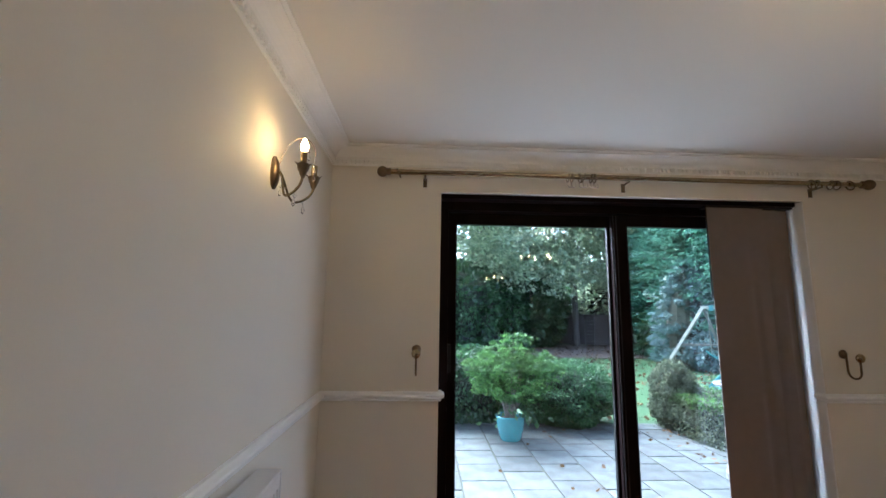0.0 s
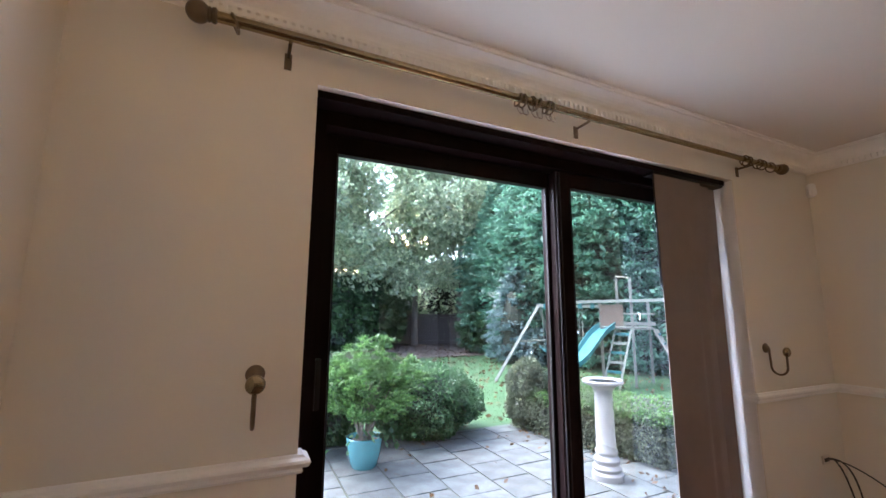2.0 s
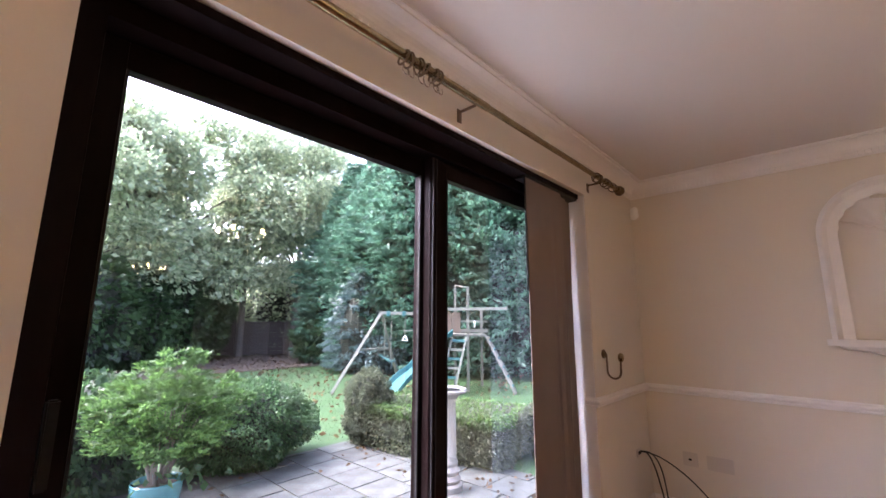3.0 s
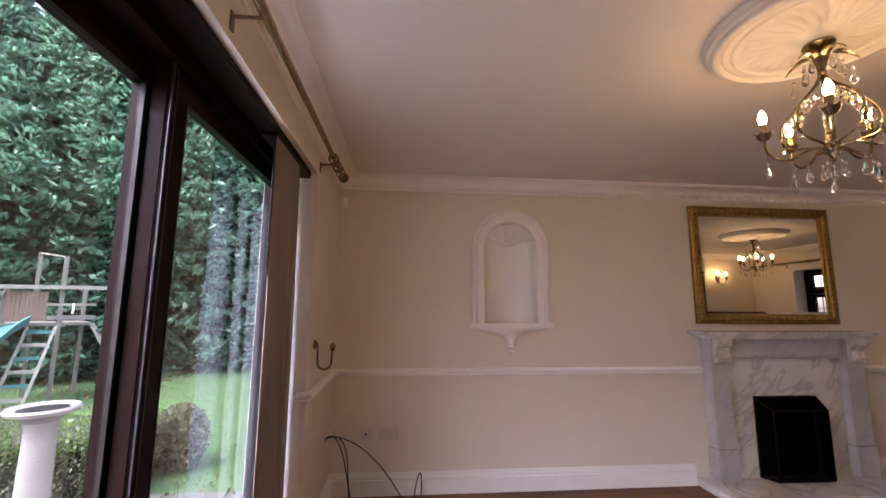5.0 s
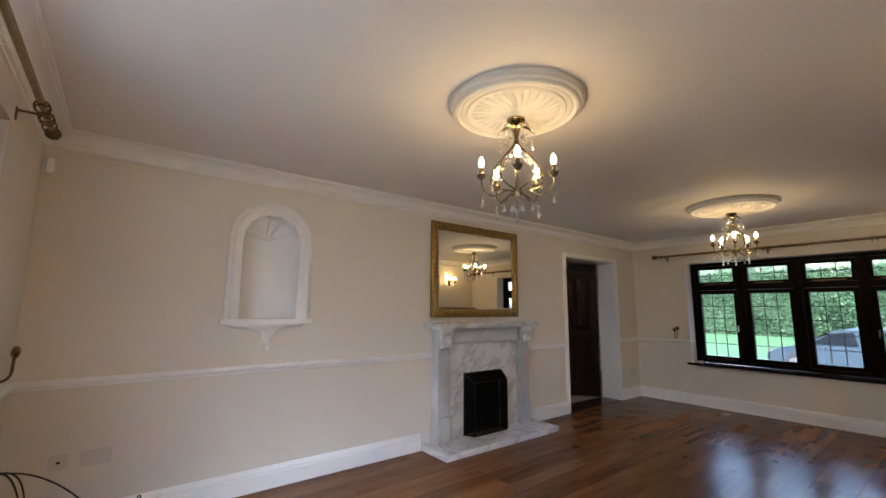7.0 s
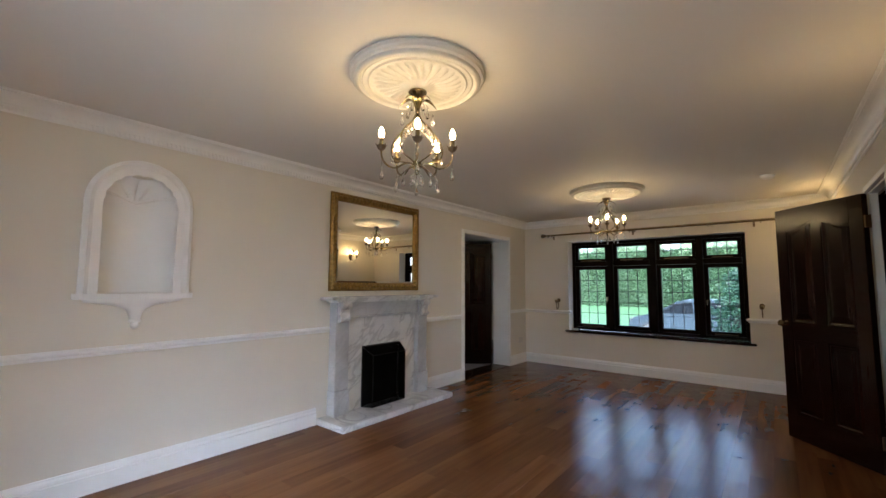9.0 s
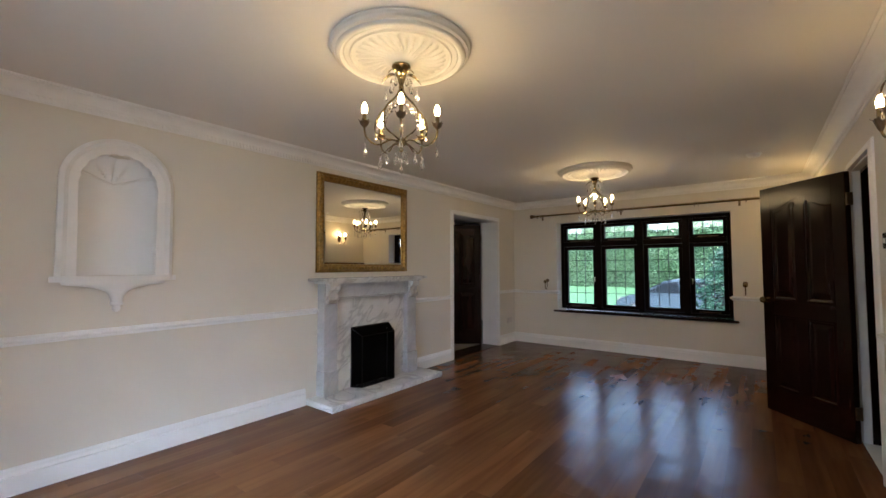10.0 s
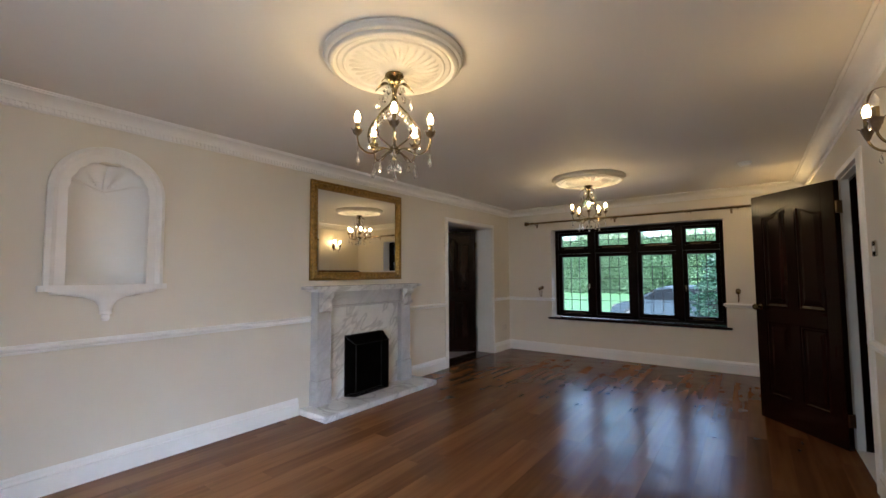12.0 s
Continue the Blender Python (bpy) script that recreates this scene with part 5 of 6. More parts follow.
def conifer(at, h, r, material, n, label, leaf=0.24):
    t = thing("conifer_tree", at, label, "tree", "conifers behind the lawn")
    part("trunk", tube(bmesh.new(), [(0, 0, -0.05), (0, 0, h * 0.5), (0, 0, h * 0.93)], 0.16, 8, 0.02), BARK, t)
    per = 16
    m = n // per
    u = rng.uniform(0, 1, m) ** 0.85
    a = rng.uniform(0, 2 * math.pi, m)
    prof = np.minimum(1.0, (1 - u) * 1.7 + 0.03) ** 0.85
    lob = 1 + 0.13 * np.sin(a * 5 + u * 9 + at[1]) + 0.10 * np.sin(a * 11 + u * 23) + rng.normal(0, 0.07, m)
    rr = r * prof * lob
    c = np.stack([rr * np.cos(a), rr * np.sin(a), 0.15 + u * (h - 0.25)], 1)
    d = np.stack([np.cos(a), np.sin(a), rng.uniform(-0.25, 0.35, m)], 1)
    side = np.stack([-np.sin(a), np.cos(a), np.zeros(m)], 1)
    size = rng.uniform(0.7, 1.4, m) * leaf * 1.7
    along = rng.uniform(-1.1, 0.35, (m, per)) * size[:, None]
    across = rng.normal(0, 0.42, (m, per)) * size[:, None] * (0.55 - along / size[:, None] * 0.5)
    p = c[:, None] + d[:, None] * along[..., None] + side[:, None] * across[..., None]
    p[..., 2] += -0.25 * np.abs(across) + rng.normal(0, 0.035, (m, per))
    d2 = d[:, None] + side[:, None] * (across / (size[:, None] + 1e-6))[..., None]
    p, d = p.reshape(-1, 3), d2.reshape(-1, 3)
    p[:, 2] = np.maximum(p[:, 2], 0.02)
    ob = new("crown", leaf_mesh("crown", p, d, leaf, leaf * 0.32, material, rng, 0.15))
    ob.parent = t
    # dark core: the shade inside the crown is put into its colour
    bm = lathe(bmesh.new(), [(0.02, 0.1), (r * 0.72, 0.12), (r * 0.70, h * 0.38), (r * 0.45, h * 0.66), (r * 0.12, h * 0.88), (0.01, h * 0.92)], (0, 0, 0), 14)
    part("shade_core", bm, SHADE, t)
    return t


def broad_tree(at, h, r, z0, material, n, label, lean=(0, 0), leaf=0.2, blobs=16):
    t = thing("garden_tree", at, label, "tree", "trees at the end of the garden")
    top = Vector((lean[0], lean[1], h * 0.75))
    part("trunk", tube(bmesh.new(), [(0, 0, -0.05), (lean[0] * 0.3, lean[1] * 0.3, h * 0.3), top], 0.17, 10, 0.05), BARK, t)
    pts, dirs = [], []
    for k in range(blobs):
        a = rng.uniform(0, 2 * math.pi)
        q = rng.uniform(0.15, 1) ** 0.6
        z = z0 + (h - z0) * rng.uniform(0.05, 0.95)
        w = r * math.sin(math.pi * min(0.95, 0.18 + 0.75 * (z - z0) / (h - z0)))
        c = np.array([lean[0] * z / h + q * w * math.cos(a), lean[1] * z / h + q * w * math.sin(a), z])
        start = Vector((lean[0] * 0.4, lean[1] * 0.4, max(z0 * 0.8, z - 1.6)))
        part("limb", tube(bmesh.new(), [start, (start + Vector(c)) / 2 + Vector((0, 0, 0.2)), Vector(c)], 0.05, 6, 0.012), BARK, t)
        b = r * rng.uniform(0.28, 0.48)
        p, d = shell_points(n // blobs, c, (b, b, b * 0.75), 0.5)
        inner = rng.normal(0, 0.45, (len(p) // 3, 3)) * b + c
        pts += [p, inner]
        dirs += [d, rng.normal(0, 1, inner.shape)]
    ob = new("crown", leaf_mesh("crown", np.concatenate(pts), np.concatenate(dirs), leaf, leaf * 0.6, material, rng))
    ob.parent = t
    return t


def polar(az, d):
    return (0.58 + d * math.sin(radians(az)), 2.69 + d * math.cos(radians(az)))


for az, d, h, r in ((35.6, 16.6, 8.2, 1.9), (38.8, 15.2, 8.4, 1.8), (41.8, 14.2, 8.9, 2.0), (45.5, 13.4, 9.2, 2.1), (50.5, 13.0, 8.9, 2.1), (56, 12.8, 8.9, 2.0), (61.5, 12.6, 8.8, 2.0), (67.5, 12.6, 8.8, 2.0), (74, 12.6, 8.6, 2.0), (81, 12.8, 8.6, 2.0)):
    x, y = polar(az, d)
    conifer((x, y, G), h, r, CONIFER, 34000, "tall dark green conifer in a dense garden screen")
x, y = polar(36.8, 12.6)
conifer((x, y, G), 3.2, 0.85, BLUECON, 4200, "blue-grey spruce beside the swing", 0.22)
x, y = polar(40.5, 12.2)
bush("shrub", (x, y, G), (0.9, 0.8, 0.55), BLUECON, 2500, 0.14, "low grey-green shrub behind the swing")
for az, d, h, r, z0, m in ((9, 16.5, 8.8, 2.8, 2.6, BROADLEAF), (14.5, 18, 9.6, 2.8, 2.8, BROADLEAF), (21.5, 19.5, 10.6, 3.0, 3.0, BROADLEAF), (28, 19, 9.8, 2.6, 2.8, BROADLEAF), (33, 24, 9.0, 3.0, 2.6, DARKLEAF), (3, 17, 9.6, 3.2, 2.6, BROADLEAF)):
    x, y = polar(az, d)
    broad_tree((x, y, G), h, r, z0, m, 13000, "tall broadleaf tree in yellowing autumn leaf")
for az, d, r, h in ((5, 15, 1.8, 3.7), (9.5, 16, 1.6, 3.3), (13.5, 17, 1.5, 3.6), (16.5, 18, 1.2, 2.4), (20, 29, 4.0, 6.5), (10, 29, 4.0, 6.0), (29, 30, 4.0, 6.5), (2, 26, 4.0, 6), (16, 20.5, 1.8, 3.6), (26, 21.5, 1.8, 4.2), (33.5, 16.0, 1.5, 1.7), (36, 17.5, 1.8, 2.6), (29.5, 23, 2.2, 2.4), (20, 24, 2.8, 3.2), (12, 24, 3.0, 3.2)):
    x, y = polar(az, d)
    # the tallest take the pale leaf, painting the haze of the background
    bush("shrub", (x, y, G), (r, r, h * 0.5), BROADLEAF if h > 3.9 else DARKLEAF, 5000, 0.22, "dense evergreen shrub at the end of the garden")


def fence():
    f = thing("garden_fence", (7.6, 21.2, G), "dark stained panel fence behind the trees", "fence", turn=-22)
    for k in range(-5, 6):
        part("post", boxed(k * 1.8 - 0.05, k * 1.8 + 0.05, -0.05, 0.05, -0.1, 1.55), FENCE, f)
    for k in range(-5, 5):
        for j in range(9):
            part("board", boxed(k * 1.8 + 0.05, k * 1.8 + 1.75, -0.02, 0.015, 0.05 + j * 0.16, 0.05 + j * 0.16 + 0.152), FENCE, f)


fence()
setting("ground_border", boxed(2.0, 16.0, 15.2, 21.0, G - 0.2, G + 0.01), SOIL, "leaf-strewn bare soil under the trees", "soil")

bush("box_bush", (2.42, 6.80, G), (0.76, 0.62, 0.42), BOXLEAF, 22000, 0.040, "clipped rounded dark green box bush beside the patio")
bush("shrub", (0.95, 7.0, G), (1.05, 0.6, 0.50), DARKLEAF, 6500, 0.075, "low dark green shrub behind the planter")
bush("low_hedge", (4.259, 5.723, G), (0.515, 1.02, 0.235), BROWNLEAF, 20000, 0.036, "low clipped brownish hedge with a green top", "hedge", True, turn=12)
ob = tagged(bush("hedge_top_growth", (4.259, 5.723, G + 0.385), (0.49, 0.98, 0.05), TOPLEAF, 8000, 0.04, "fresh green growth on top of the low hedge", "hedge", True, False, 12))
bush("ball_bush", (3.80, 6.50, G), (0.31, 0.31, 0.445), BROWNLEAF, 9000, 0.036, "clipped rounded grey-brown bush beside the lawn")
bush("ball_bush", (4.75, 4.62, G), (0.20, 0.22, 0.29), BROWNLEAF, 2500, 0.045, "small clipped brown bush at the patio edge")


def planter():
    p = thing("planter", (1.43, 6.0, G), "teal glazed pot with a bushy bright green shrub on the patio", "planter")
    part("pot", lathe(bmesh.new(), [(0.0, 0.0), (0.115, 0.0), (0.13, 0.02), (0.160, 0.14), (0.172, 0.22), (0.178, 0.272), (0.170, 0.282), (0.156, 0.272), (0.150, 0.23), (0.0, 0.22)], (0, 0, 0), 36), TEAL, p, smooth=True)
    part("soil", lathe(bmesh.new(), [(0.0, 0.222), (0.148, 0.235), (0.09, 0.25), (0.0, 0.255)], (0, 0, 0), 20), SOIL, p)
    pts, dirs = [], []
    for k in range(26):
        a = k * 2.4
        q = ((k * 11) % 26) / 26
        tip = Vector((0.04 + 0.56 * q ** 0.6 * math.cos(a), 0.46 * q ** 0.6 * math.sin(a), 1.22 - 0.50 * q * q - 0.12 * (k % 3)))
        way = bez((0.05 * math.cos(a), 0.05 * math.sin(a), 0.23), (0.10 * math.cos(a), 0.10 * math.sin(a), 0.55), tip * 0.8, tip, 10)
        part("stem", tube(bmesh.new(), way, 0.007, 6, 0.002), BARK, p)
        for j in range(9):
            u = 0.42 + 0.58 * j / 8
            c = np.asarray(way[min(10, int(u * 10))], float)
            m = 60
            al = rng.uniform(0, 1, m)[:, None]
            b2 = a + rng.uniform(-1.3, 1.3)
            out = np.array([math.cos(b2), math.sin(b2), 0.45])
            reach = 0.25 * (1.15 - 0.55 * (u - 0.48) / 0.52)
            side = rng.normal(0, 0.02, (m, 3)) * np.array([1, 1, 0.6])
            pts.append(c + out * al * reach + side + np.array([0, 0, -0.09]) * al * al)
            dirs.append(np.tile(out, (m, 1)) + side * 25)
    ob = new("foliage", leaf_mesh("foliage", np.concatenate(pts), np.concatenate(dirs), 0.052, 0.019, BRIGHTLEAF, rng, 0.0))
    ob.parent = p
    pts = np.stack([rng.normal(0.06, 0.16, 40), rng.normal(-0.12, 0.05, 40), rng.uniform(0.18, 0.36, 40)], 1)
    ob = new("trailing_leaf", leaf_mesh("trailing_leaf", pts, pts - np.array([0, 0, 0.3]), 0.075, 0.05, BOXLEAF, rng, 0.2))
    ob.parent = p


planter()


def bird_bath():
    b = thing("bird_bath", (3.368, 4.79, G), "white stone pedestal bird bath on the patio", "bird bath")
    part("pedestal", lathe(bmesh.new(), [(0.0, 0.0), (0.135, 0.0), (0.138, 0.05), (0.128, 0.062), (0.118, 0.07), (0.126, 0.085), (0.128, 0.10), (0.112, 0.118), (0.104, 0.13), (0.113, 0.15), (0.115, 0.17), (0.098, 0.19), (0.092, 0.205), (0.099, 0.225), (0.099, 0.24), (0.086, 0.26), (0.084, 0.42), (0.080, 0.66), (0.078, 0.74), (0.088, 0.76), (0.088, 0.775), (0.0, 0.775)], (0, 0, 0), 32), WHITESTONE, b, smooth=True)
    part("basin", lathe(bmesh.new(), [(0.0, 0.775), (0.088, 0.775), (0.110, 0.80), (0.141, 0.82), (0.178, 0.83), (0.186, 0.85), (0.176, 0.865), (0.150, 0.858), (0.106, 0.84), (0.0, 0.835)], (0, 0, 0), 36), WHITESTONE, b, smooth=True)
    part("water", lathe(bmesh.new(), [(0.000, 0.848), (0.128, 0.848), (0.128, 0.852), (0.000, 0.852)], (0, 0, 0), 24), CARGLASS, b, "dark still water")


bird_bath()


def play_frame():
    p = thing("play_frame", (8.36, 9.63, GW), "weathered timber climbing frame with swing beam and teal slide", "climbing frame", turn=-47)

    def bar(name, a, b, w=0.04, m=TIMBER, par=p, label=""):
        return part(name, tube(bmesh.new(), [a, b], w, 4), m, par, label)
    L, R = (-1.51, 0.0, 1.95), (0.0, 0.0, 1.92)
    bar("swing_beam", (-1.56, 0.0, 1.952), R, 0.055, TIMBER_PALE)
    bar("leg", L, (-2.60, -0.50, 0.0), 0.05, TIMBER_PALE)
    bar("leg", L, (-1.10, 0.95, 0.0), 0.045)
    bar("brace", (-2.02, -0.24, 1.02), (-1.32, 0.46, 1.02), 0.032)
    for x, y, top in ((0.02, 0.02, 2.02), (0.45, 0.95, 2.78), (0.74, -0.12, 2.64), (1.18, 0.80, 2.06), (0.02, 0.75, 1.96)):
        bar("post", (x, y, 0.0), (x, y, top), 0.045)
    bar("top_rope", (0.45, 0.95, 2.76), (0.74, -0.12, 2.62), 0.02)
    part("deck", boxed(0.0, 1.22, -0.14, 0.98, 1.36, 1.41), TIMBER, p)
    for k in range(9):
        part("wall_board", boxed(0.03 + k * 0.058, 0.084 + k * 0.058, -0.165, -0.142, 1.44, 1.97), OAKFENCE, p)
    bar("roof_rail", (-0.55, -0.20, 2.03), (1.75, -0.20, 2.07), 0.05, TIMBER_PALE)
    bar("rail", (0.56, -0.14, 1.50), (1.24, -0.14, 1.50), 0.055, TIMBER)
    bar("rail", (0.56, -0.14, 1.74), (1.24, -0.14, 1.74), 0.03, TIMBER_PALE)
    part("grab_handle", tube(bmesh.new(), bez((0.90, -0.18, 1.74), (0.91, -0.24, 1.76), (0.91, -0.24, 1.58), (0.90, -0.18, 1.58), 8), 0.016, 6), PLASTIC, p, "white plastic grab handle")
    top, foot, gap = Vector((0.34, -0.16, 1.34)), Vector((0.0, -0.58, 0.0)), Vector((0.35, -0.12, 0.0))
    for k in (0, 1):
        bar("ladder_rail", foot + gap * k, top + gap * k, 0.032, TIMBER_PALE)
    for k in range(6):
        c = foot + (top - foot) * (k + 0.8) / 6.2
        rung = tube(bmesh.new(), [c + gap * 0.04, c + gap * 0.96], 0.042, 4)
        part("rung", rung, SLIDE if k % 2 else TIMBER_PALE, p)
    for k in (0, 1):
        bar("ramp_rail", (1.20 + 0.1 * k, -0.14 + 0.5 * k, 1.36), (1.85 + 0.1 * k, -0.55 + 0.5 * k, 0.0), 0.035, TIMBER)
    for k in range(6):
        u = (k + 0.6) / 6.2
        x, y, z = 1.20 + 0.65 * u, -0.14 - 0.41 * u, 1.36 * (1 - u)
        bar("ramp_rung", (x, y, z + 0.02), (x + 0.1, y + 0.5, z + 0.02), 0.032, SLIDE)
    n = 18
    bm = bmesh.new()
    rows = []
    side = Vector((0.72, -0.69, 0.0))
    for i in range(n + 1):
        u = i / n
        c = Vector((0.17 - 1.28 * u, -0.10 - 1.1 * u, 1.42 - 1.36 * u + 0.055 * math.sin(u * math.pi * 3) + 0.03 * u ** 6))
        rows.append([bm.verts.new(c + side * w + Vector((0, 0, h))) for w, h in ((-0.27, 0.11), (-0.235, 0.12), (-0.20, 0.0), (0.20, 0.0), (0.235, 0.12), (0.27, 0.11), (0.235, -0.03), (-0.235, -0.03))])
    ring_faces(bm, rows)
    part("slide", bm, SLIDE, p, "teal plastic wavy slide", True)
    for x in (-1.33, -0.92, -0.60, -0.46, -0.16):
        part("clamp", boxed(x - 0.05, x + 0.05, -0.06, 0.06, 1.86, 2.0, 0.01), SLIDE, p, "green plastic beam clamp")
    for x, low, y in ((-1.42, 0.82, 0.10), (-1.24, 0.72, -0.10), (-0.89, 1.50, 0.0), (-0.60, 1.50, 0.0), (-0.50, 0.80, 0.1), (-0.42, 0.78, -0.1)):
        part("rope", tube(bmesh.new(), [(x, 0, 1.88), (x, y, low)], 0.011, 5), TIMBER_PALE, p)
    for x, t in ((-1.33, -0.22), (-0.46, 0.1)):
        bm = bmesh.new()
        rows = []
        for i in range(9):
            u = i / 4 - 1
            rows.append([bm.verts.new((x + 0.19 * u, 0.02 + w, 0.74 + t * 0.35 * u + 0.05 * u * u + h)) for w, h in ((-0.08, 0.0), (0.08, 0.0), (0.08, 0.03), (-0.08, 0.03))])
        ring_faces(bm, rows)
        part("swing_seat", bm, SLIDE, p, "teal swing seat")
    bar("trapeze_bar", (-0.93, 0.0, 1.50), (-0.56, 0.0, 1.50), 0.02, TIMBER_PALE)
    for x in (-0.89, -0.60):
        part("rope", tube(bmesh.new(), [(x, 0, 1.50), (x, 0, 1.36)], 0.010, 5), TIMBER_PALE, p)
        part("hand_ring", tube(bmesh.new(), [(x + 0.085 * math.cos(t), 0.0, 1.29 + 0.085 * math.sin(t)) for t in [2 * math.pi * j / 3 + math.pi / 2 for j in range(4)]], 0.018, 6), PLASTIC, p, "white gym ring")


TIMBER_PALE = mat("pale_timber", (0.155, 0.16, 0.125), 0.8, vary=0.2, scale=8)
OAKFENCE = mat("brown_board", (0.115, 0.078, 0.052), 0.8, vary=0.25, scale=8)
play_frame()


def parked_car():
    c = thing("parked_car", (2.75, -15.2, GF), "grey-blue hatchback car parked on the drive", "car")
    body = [(2.05, 0.30), (2.08, 0.55), (1.98, 0.72), (1.45, 0.86), (1.05, 0.93), (0.45, 1.36), (0.1, 1.45), (-0.9, 1.46), (-1.55, 1.36), (-1.95, 0.98), (-2.08, 0.75), (-2.06, 0.30)]
    bm = prism(bmesh.new(), body, 1, -0.82, 0.82)
    bmesh.ops.bevel(bm, geom=list(bm.edges), offset=0.06, segments=2, affect="EDGES", clamp_overlap=True)
    b = part("body", bm, CARPAINT, c, smooth=True)
    for s in (-1, 1):
        lo, hi = sorted((s * 0.815, s * 0.828))
        part("side_window", prism(bmesh.new(), [(0.95, 0.95), (0.42, 1.30), (-0.1, 1.37), (-0.15, 0.95)], 1, lo, hi), CARGLASS, b)
        part("side_window", prism(bmesh.new(), [(-0.22, 0.95), (-0.2, 1.37), (-0.9, 1.37), (-1.45, 1.28), (-1.7, 0.98)], 1, lo, hi), CARGLASS, b)
        for x in (1.32, -1.30):
            w = part("wheel", lathe(bmesh.new(), [(0.0, -0.09), (0.29, -0.09), (0.31, -0.06), (0.31, 0.06), (0.29, 0.09), (0.0, 0.09)], (x, s * 0.74, 0.31), 24, (0, 1, 0)), RUBBER, c, smooth=True)
            part("rim", lathe(bmesh.new(), [(0.0, 0.0), (0.2, 0.0), (0.2, 0.015), (0.0, 0.02)], (x, s * 0.83, 0.31), 16, (0, s, 0)), CHROME, w, smooth=True)
        part("headlight", boxed(1.80, 2.02, min(s * 0.55, s * 0.80), max(s * 0.55, s * 0.80), 0.60, 0.72, 0.03), CHROME, b, "clear headlight")


parked_car()


def front_garden():
    p = thing("tall_hedge", (3.0, -39.0, GF), "tall clipped green hedge across the front lawn", "hedge")
    n = 80000
    pts = np.stack([rng.uniform(-8, 22, n), rng.uniform(0.75, 1.05, n), rng.uniform(0, 5.2, n)], 1)
    pts[:, 1] += 0.25 * np.sin(pts[:, 0] * 1.3) * np.cos(pts[:, 2] * 1.1)
    ob = new("foliage", leaf_mesh("foliage", pts, np.tile([0, 1.0, 0.3], (n, 1)), 0.22, 0.15, HEDGELEAF, rng))
    ob.parent = p
    # plain green core painting the shade within the hedge
    part("shade_core", boxed(-8, 22, -0.8, 0.6, 0, 5.1), SHADE2, p)
    for k, x in enumerate((-12, -5, 1, 7, 13, 20)):
        broad_tree((x, -45 + (k % 2) * 2, GF), 13.5 + (k % 3) * 1.5, 5.0, 3.0, BROADLEAF, 11000, "broadleaf tree beyond the front hedge", leaf=0.4, blobs=12)
    t = conifer((0.42, -6.8, GF), 3.0, 0.85, FIRLEAF, 22000, "bushy dark conifer beside the front window", 0.085)


front_garden()

# fallen leaves
n = 520
p = np.stack([rng.uniform(1.0, 4.6, n), rng.uniform(3.7, 6.7, n), np.full(n, G + 0.012)], 1)
p = p[(rng.uniform(0, 1, n) < 0.10 + 0.75 * (p[:, 0] > 3.1 + 0.12 * (p[:, 1] - 4.0)))]
LITTER = leaf_mat("fallen_leaf", (0.05, 0.03, 0.018), (0.17, 0.10, 0.05), 4)
tagged(new("fallen_leaves", leaf_mesh("fallen_leaves", p, np.tile([1.0, 0, 0.2], (len(p), 1)), 0.055, 0.035, LITTER, rng)), "brown fallen leaves scattered over the patio", "leaves", "", "stuff")
n = 2500
p = np.stack([rng.uniform(2.5, 12, n), rng.uniform(6.8, 21, n), np.full(n, G + 0.02)], 1)
tagged(new("fallen_leaves", leaf_mesh("fallen_leaves", p, np.tile([1.0, 0, 0.2], (n, 1)), 0.09, 0.06, LITTER, rng)), "yellow-brown fallen leaves on the lawn", "leaves", "", "stuff")
grass_tufts("grass", 26000, 2.6, 11.5, 4.2, 16, G - 0.01, 0.034)

# ---- floors and paving, piece by piece ----
floor = setting("floor", boxed(W - 0.12, E + 0.002, S, N + 0.062, -0.15, -0.012), JOINT, "polished brown oak plank floor", "floor")
lengths = (0.9, 1.2, 1.5)
PW = 0.128


def plank_mesh(length, width):
    bm = boxed(-width / 2 + 0.0003, width / 2 - 0.0003, -length / 2 + 0.0003, length / 2 - 0.0003, -0.0115, 0.0)
    return finish("plank", bm, OAK)


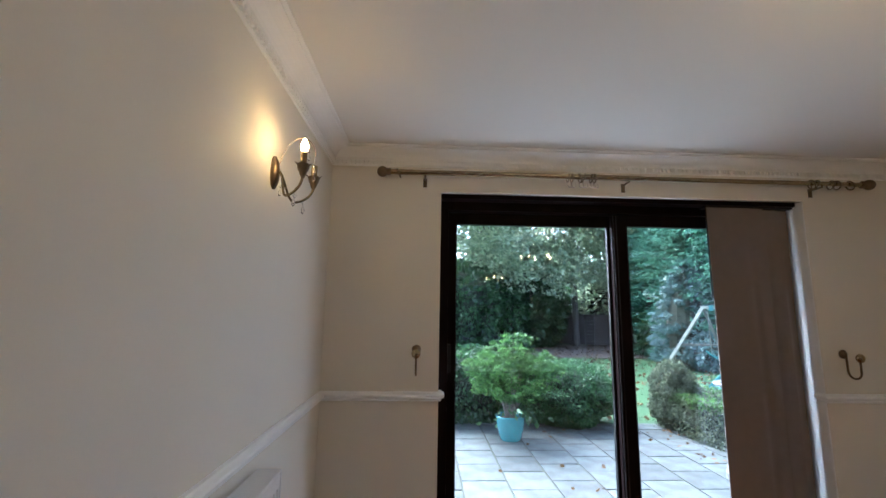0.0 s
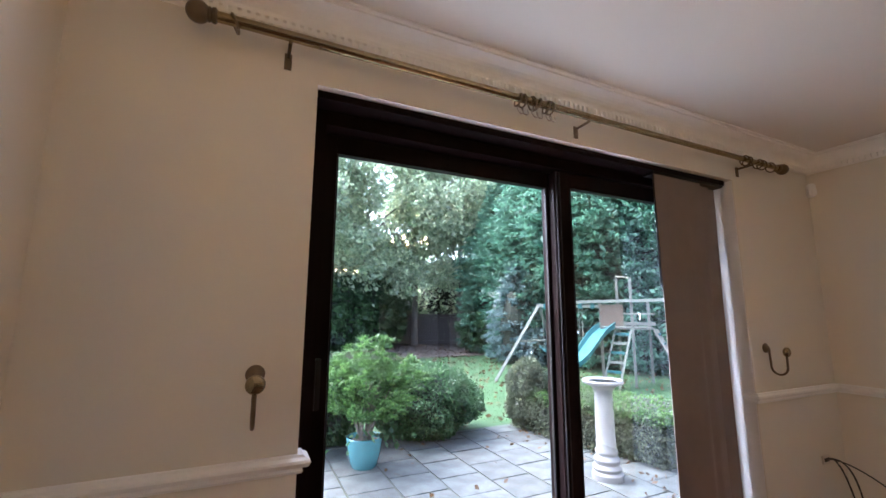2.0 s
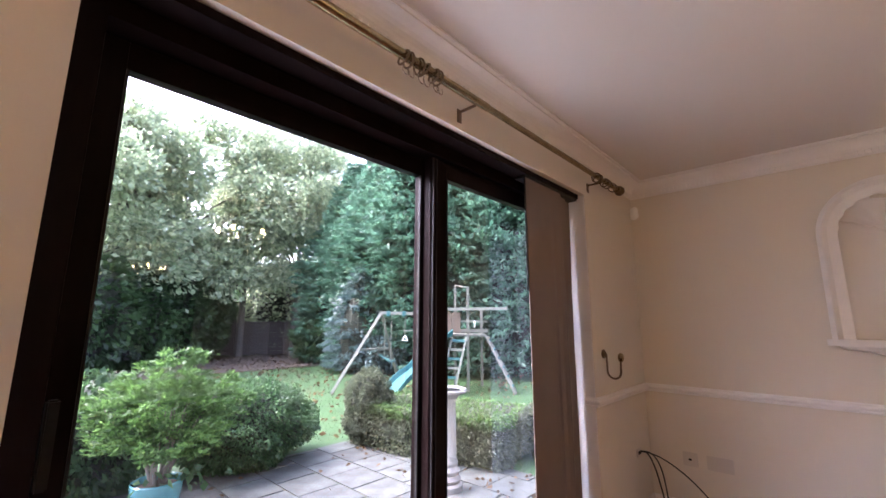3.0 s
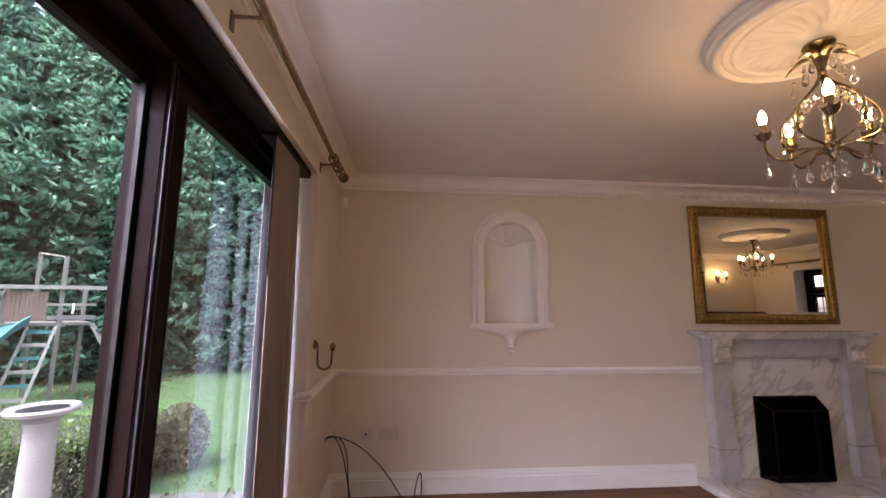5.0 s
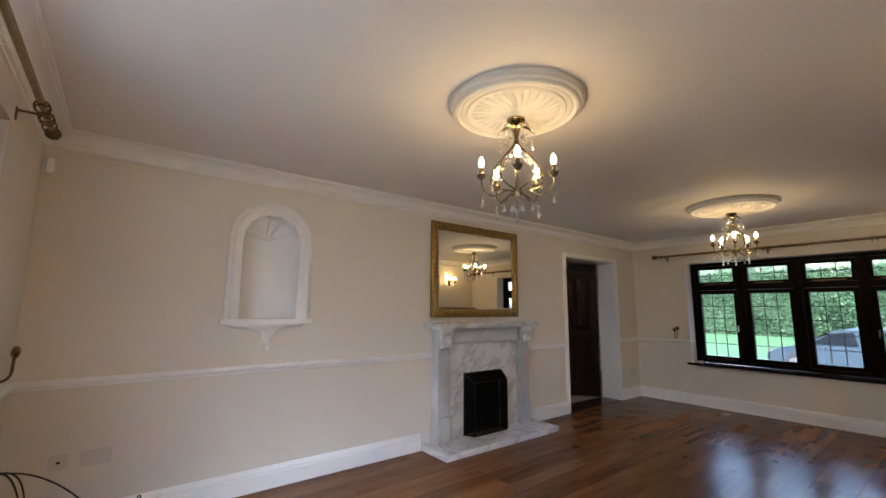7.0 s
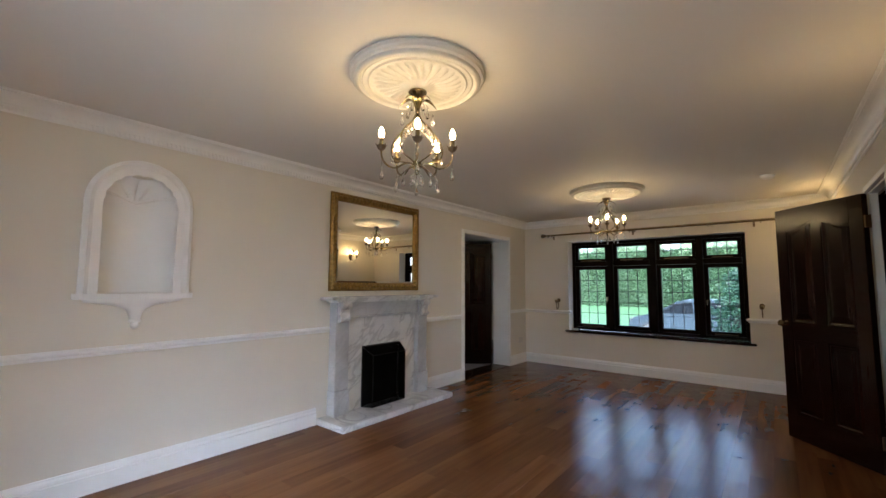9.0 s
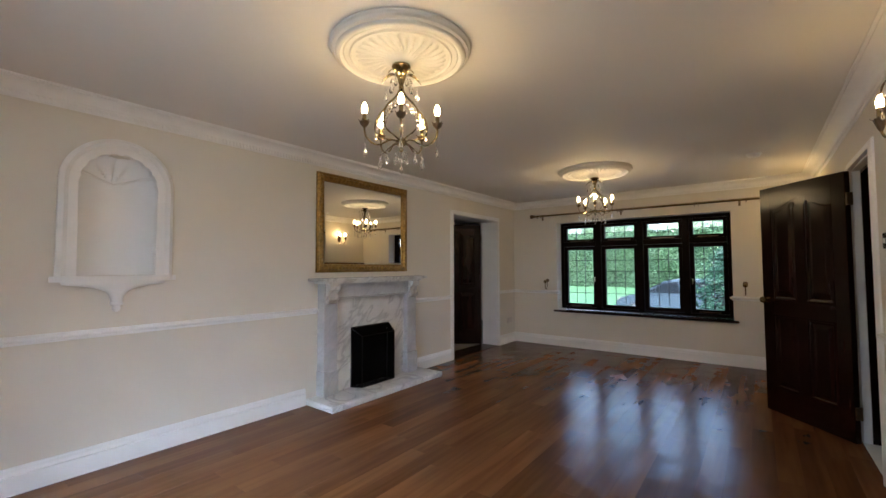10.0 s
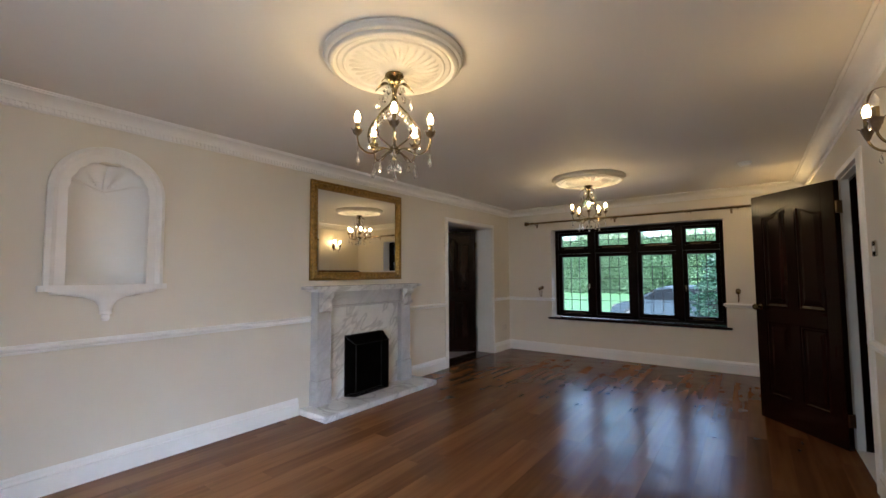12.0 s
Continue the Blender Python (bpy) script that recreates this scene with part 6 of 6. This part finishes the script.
plank_cache = {}
rr = random.Random(5)
x = W + 0.001
while x < E:
    wdt = min(PW, E - x)
    y = S
    first_len = rr.choice((0.3, 0.5, 0.7, 0.9, 1.1))
    while y < N + 0.06 - 0.001:
        ln = first_len if y == S else rr.choice(lengths)
        if N + 0.06 - y - ln < 0.25:
            ln = N + 0.06 - y
        key = (round(ln, 3), round(wdt, 3))
        if key not in plank_cache:
            plank_cache[key] = plank_mesh(ln, wdt)
        ob = new("plank", plank_cache[key])
        ob.location = (x + wdt / 2, y + ln / 2, rr.uniform(-0.0004, 0.0))
        ob.rotation_euler = (rr.uniform(-0.0005, 0.0005), rr.uniform(-0.0025, 0.0025), 0)
        ob.parent = floor
        y += ln
    x += PW

pavement = setting("pavement", boxed(-1.5, 4.22, 3.27, 6.75, G - 0.2, G - 0.008), MOSS, "grey stone slab patio with mossy joints", "patio")
slab_cache = {}
SW = 0.413
col, x = 0, 1.14 - 6 * SW
while x < 4.2:
    x1 = min(x + SW, 4.21)
    y = 3.275
    end = 5.41 - 5 * SW if col % 2 == 0 else 5.19 - 4 * SW
    while y < 6.72:
        y1 = min(end, 6.74)
        if y1 - y > 0.05 and x1 - x > 0.05:
            key = (round(x1 - x, 3), round(y1 - y, 3), rr.randrange(4))
            if key not in slab_cache:
                hx, hy = key[0] / 2, key[1] / 2
                out = []
                for (ax, ay), (bx, by) in (((-1, -1), (1, -1)), ((1, -1), (1, 1)), ((1, 1), (-1, 1)), ((-1, 1), (-1, -1))):
                    for s in range(4):
                        g = 0.005 + rr.uniform(0, 0.006)
                        out.append(((ax + (bx - ax) * s / 4) * (hx - g), (ay + (by - ay) * s / 4) * (hy - g)))
                bm = prism(bmesh.new(), out, 2, -0.03, 0.0)
                bmesh.ops.bevel(bm, geom=[e for e in bm.edges if all(v.co.z > -0.001 for v in e.verts)], offset=0.004, segments=1, affect="EDGES")
                slab_cache[key] = finish("slab", bm, STONE)
            ob = new("slab", slab_cache[key])
            ob.location = ((x + x1) / 2, (y + y1) / 2, G + rr.uniform(-0.002, 0.002))
            ob.rotation_euler = (rr.uniform(-0.004, 0.004), rr.uniform(-0.004, 0.004), 0)
            ob.parent = pavement
        y, end = y1, y1 + SW
    x += SW
    col += 1

# scale the garden about that camera position, so it fits the view
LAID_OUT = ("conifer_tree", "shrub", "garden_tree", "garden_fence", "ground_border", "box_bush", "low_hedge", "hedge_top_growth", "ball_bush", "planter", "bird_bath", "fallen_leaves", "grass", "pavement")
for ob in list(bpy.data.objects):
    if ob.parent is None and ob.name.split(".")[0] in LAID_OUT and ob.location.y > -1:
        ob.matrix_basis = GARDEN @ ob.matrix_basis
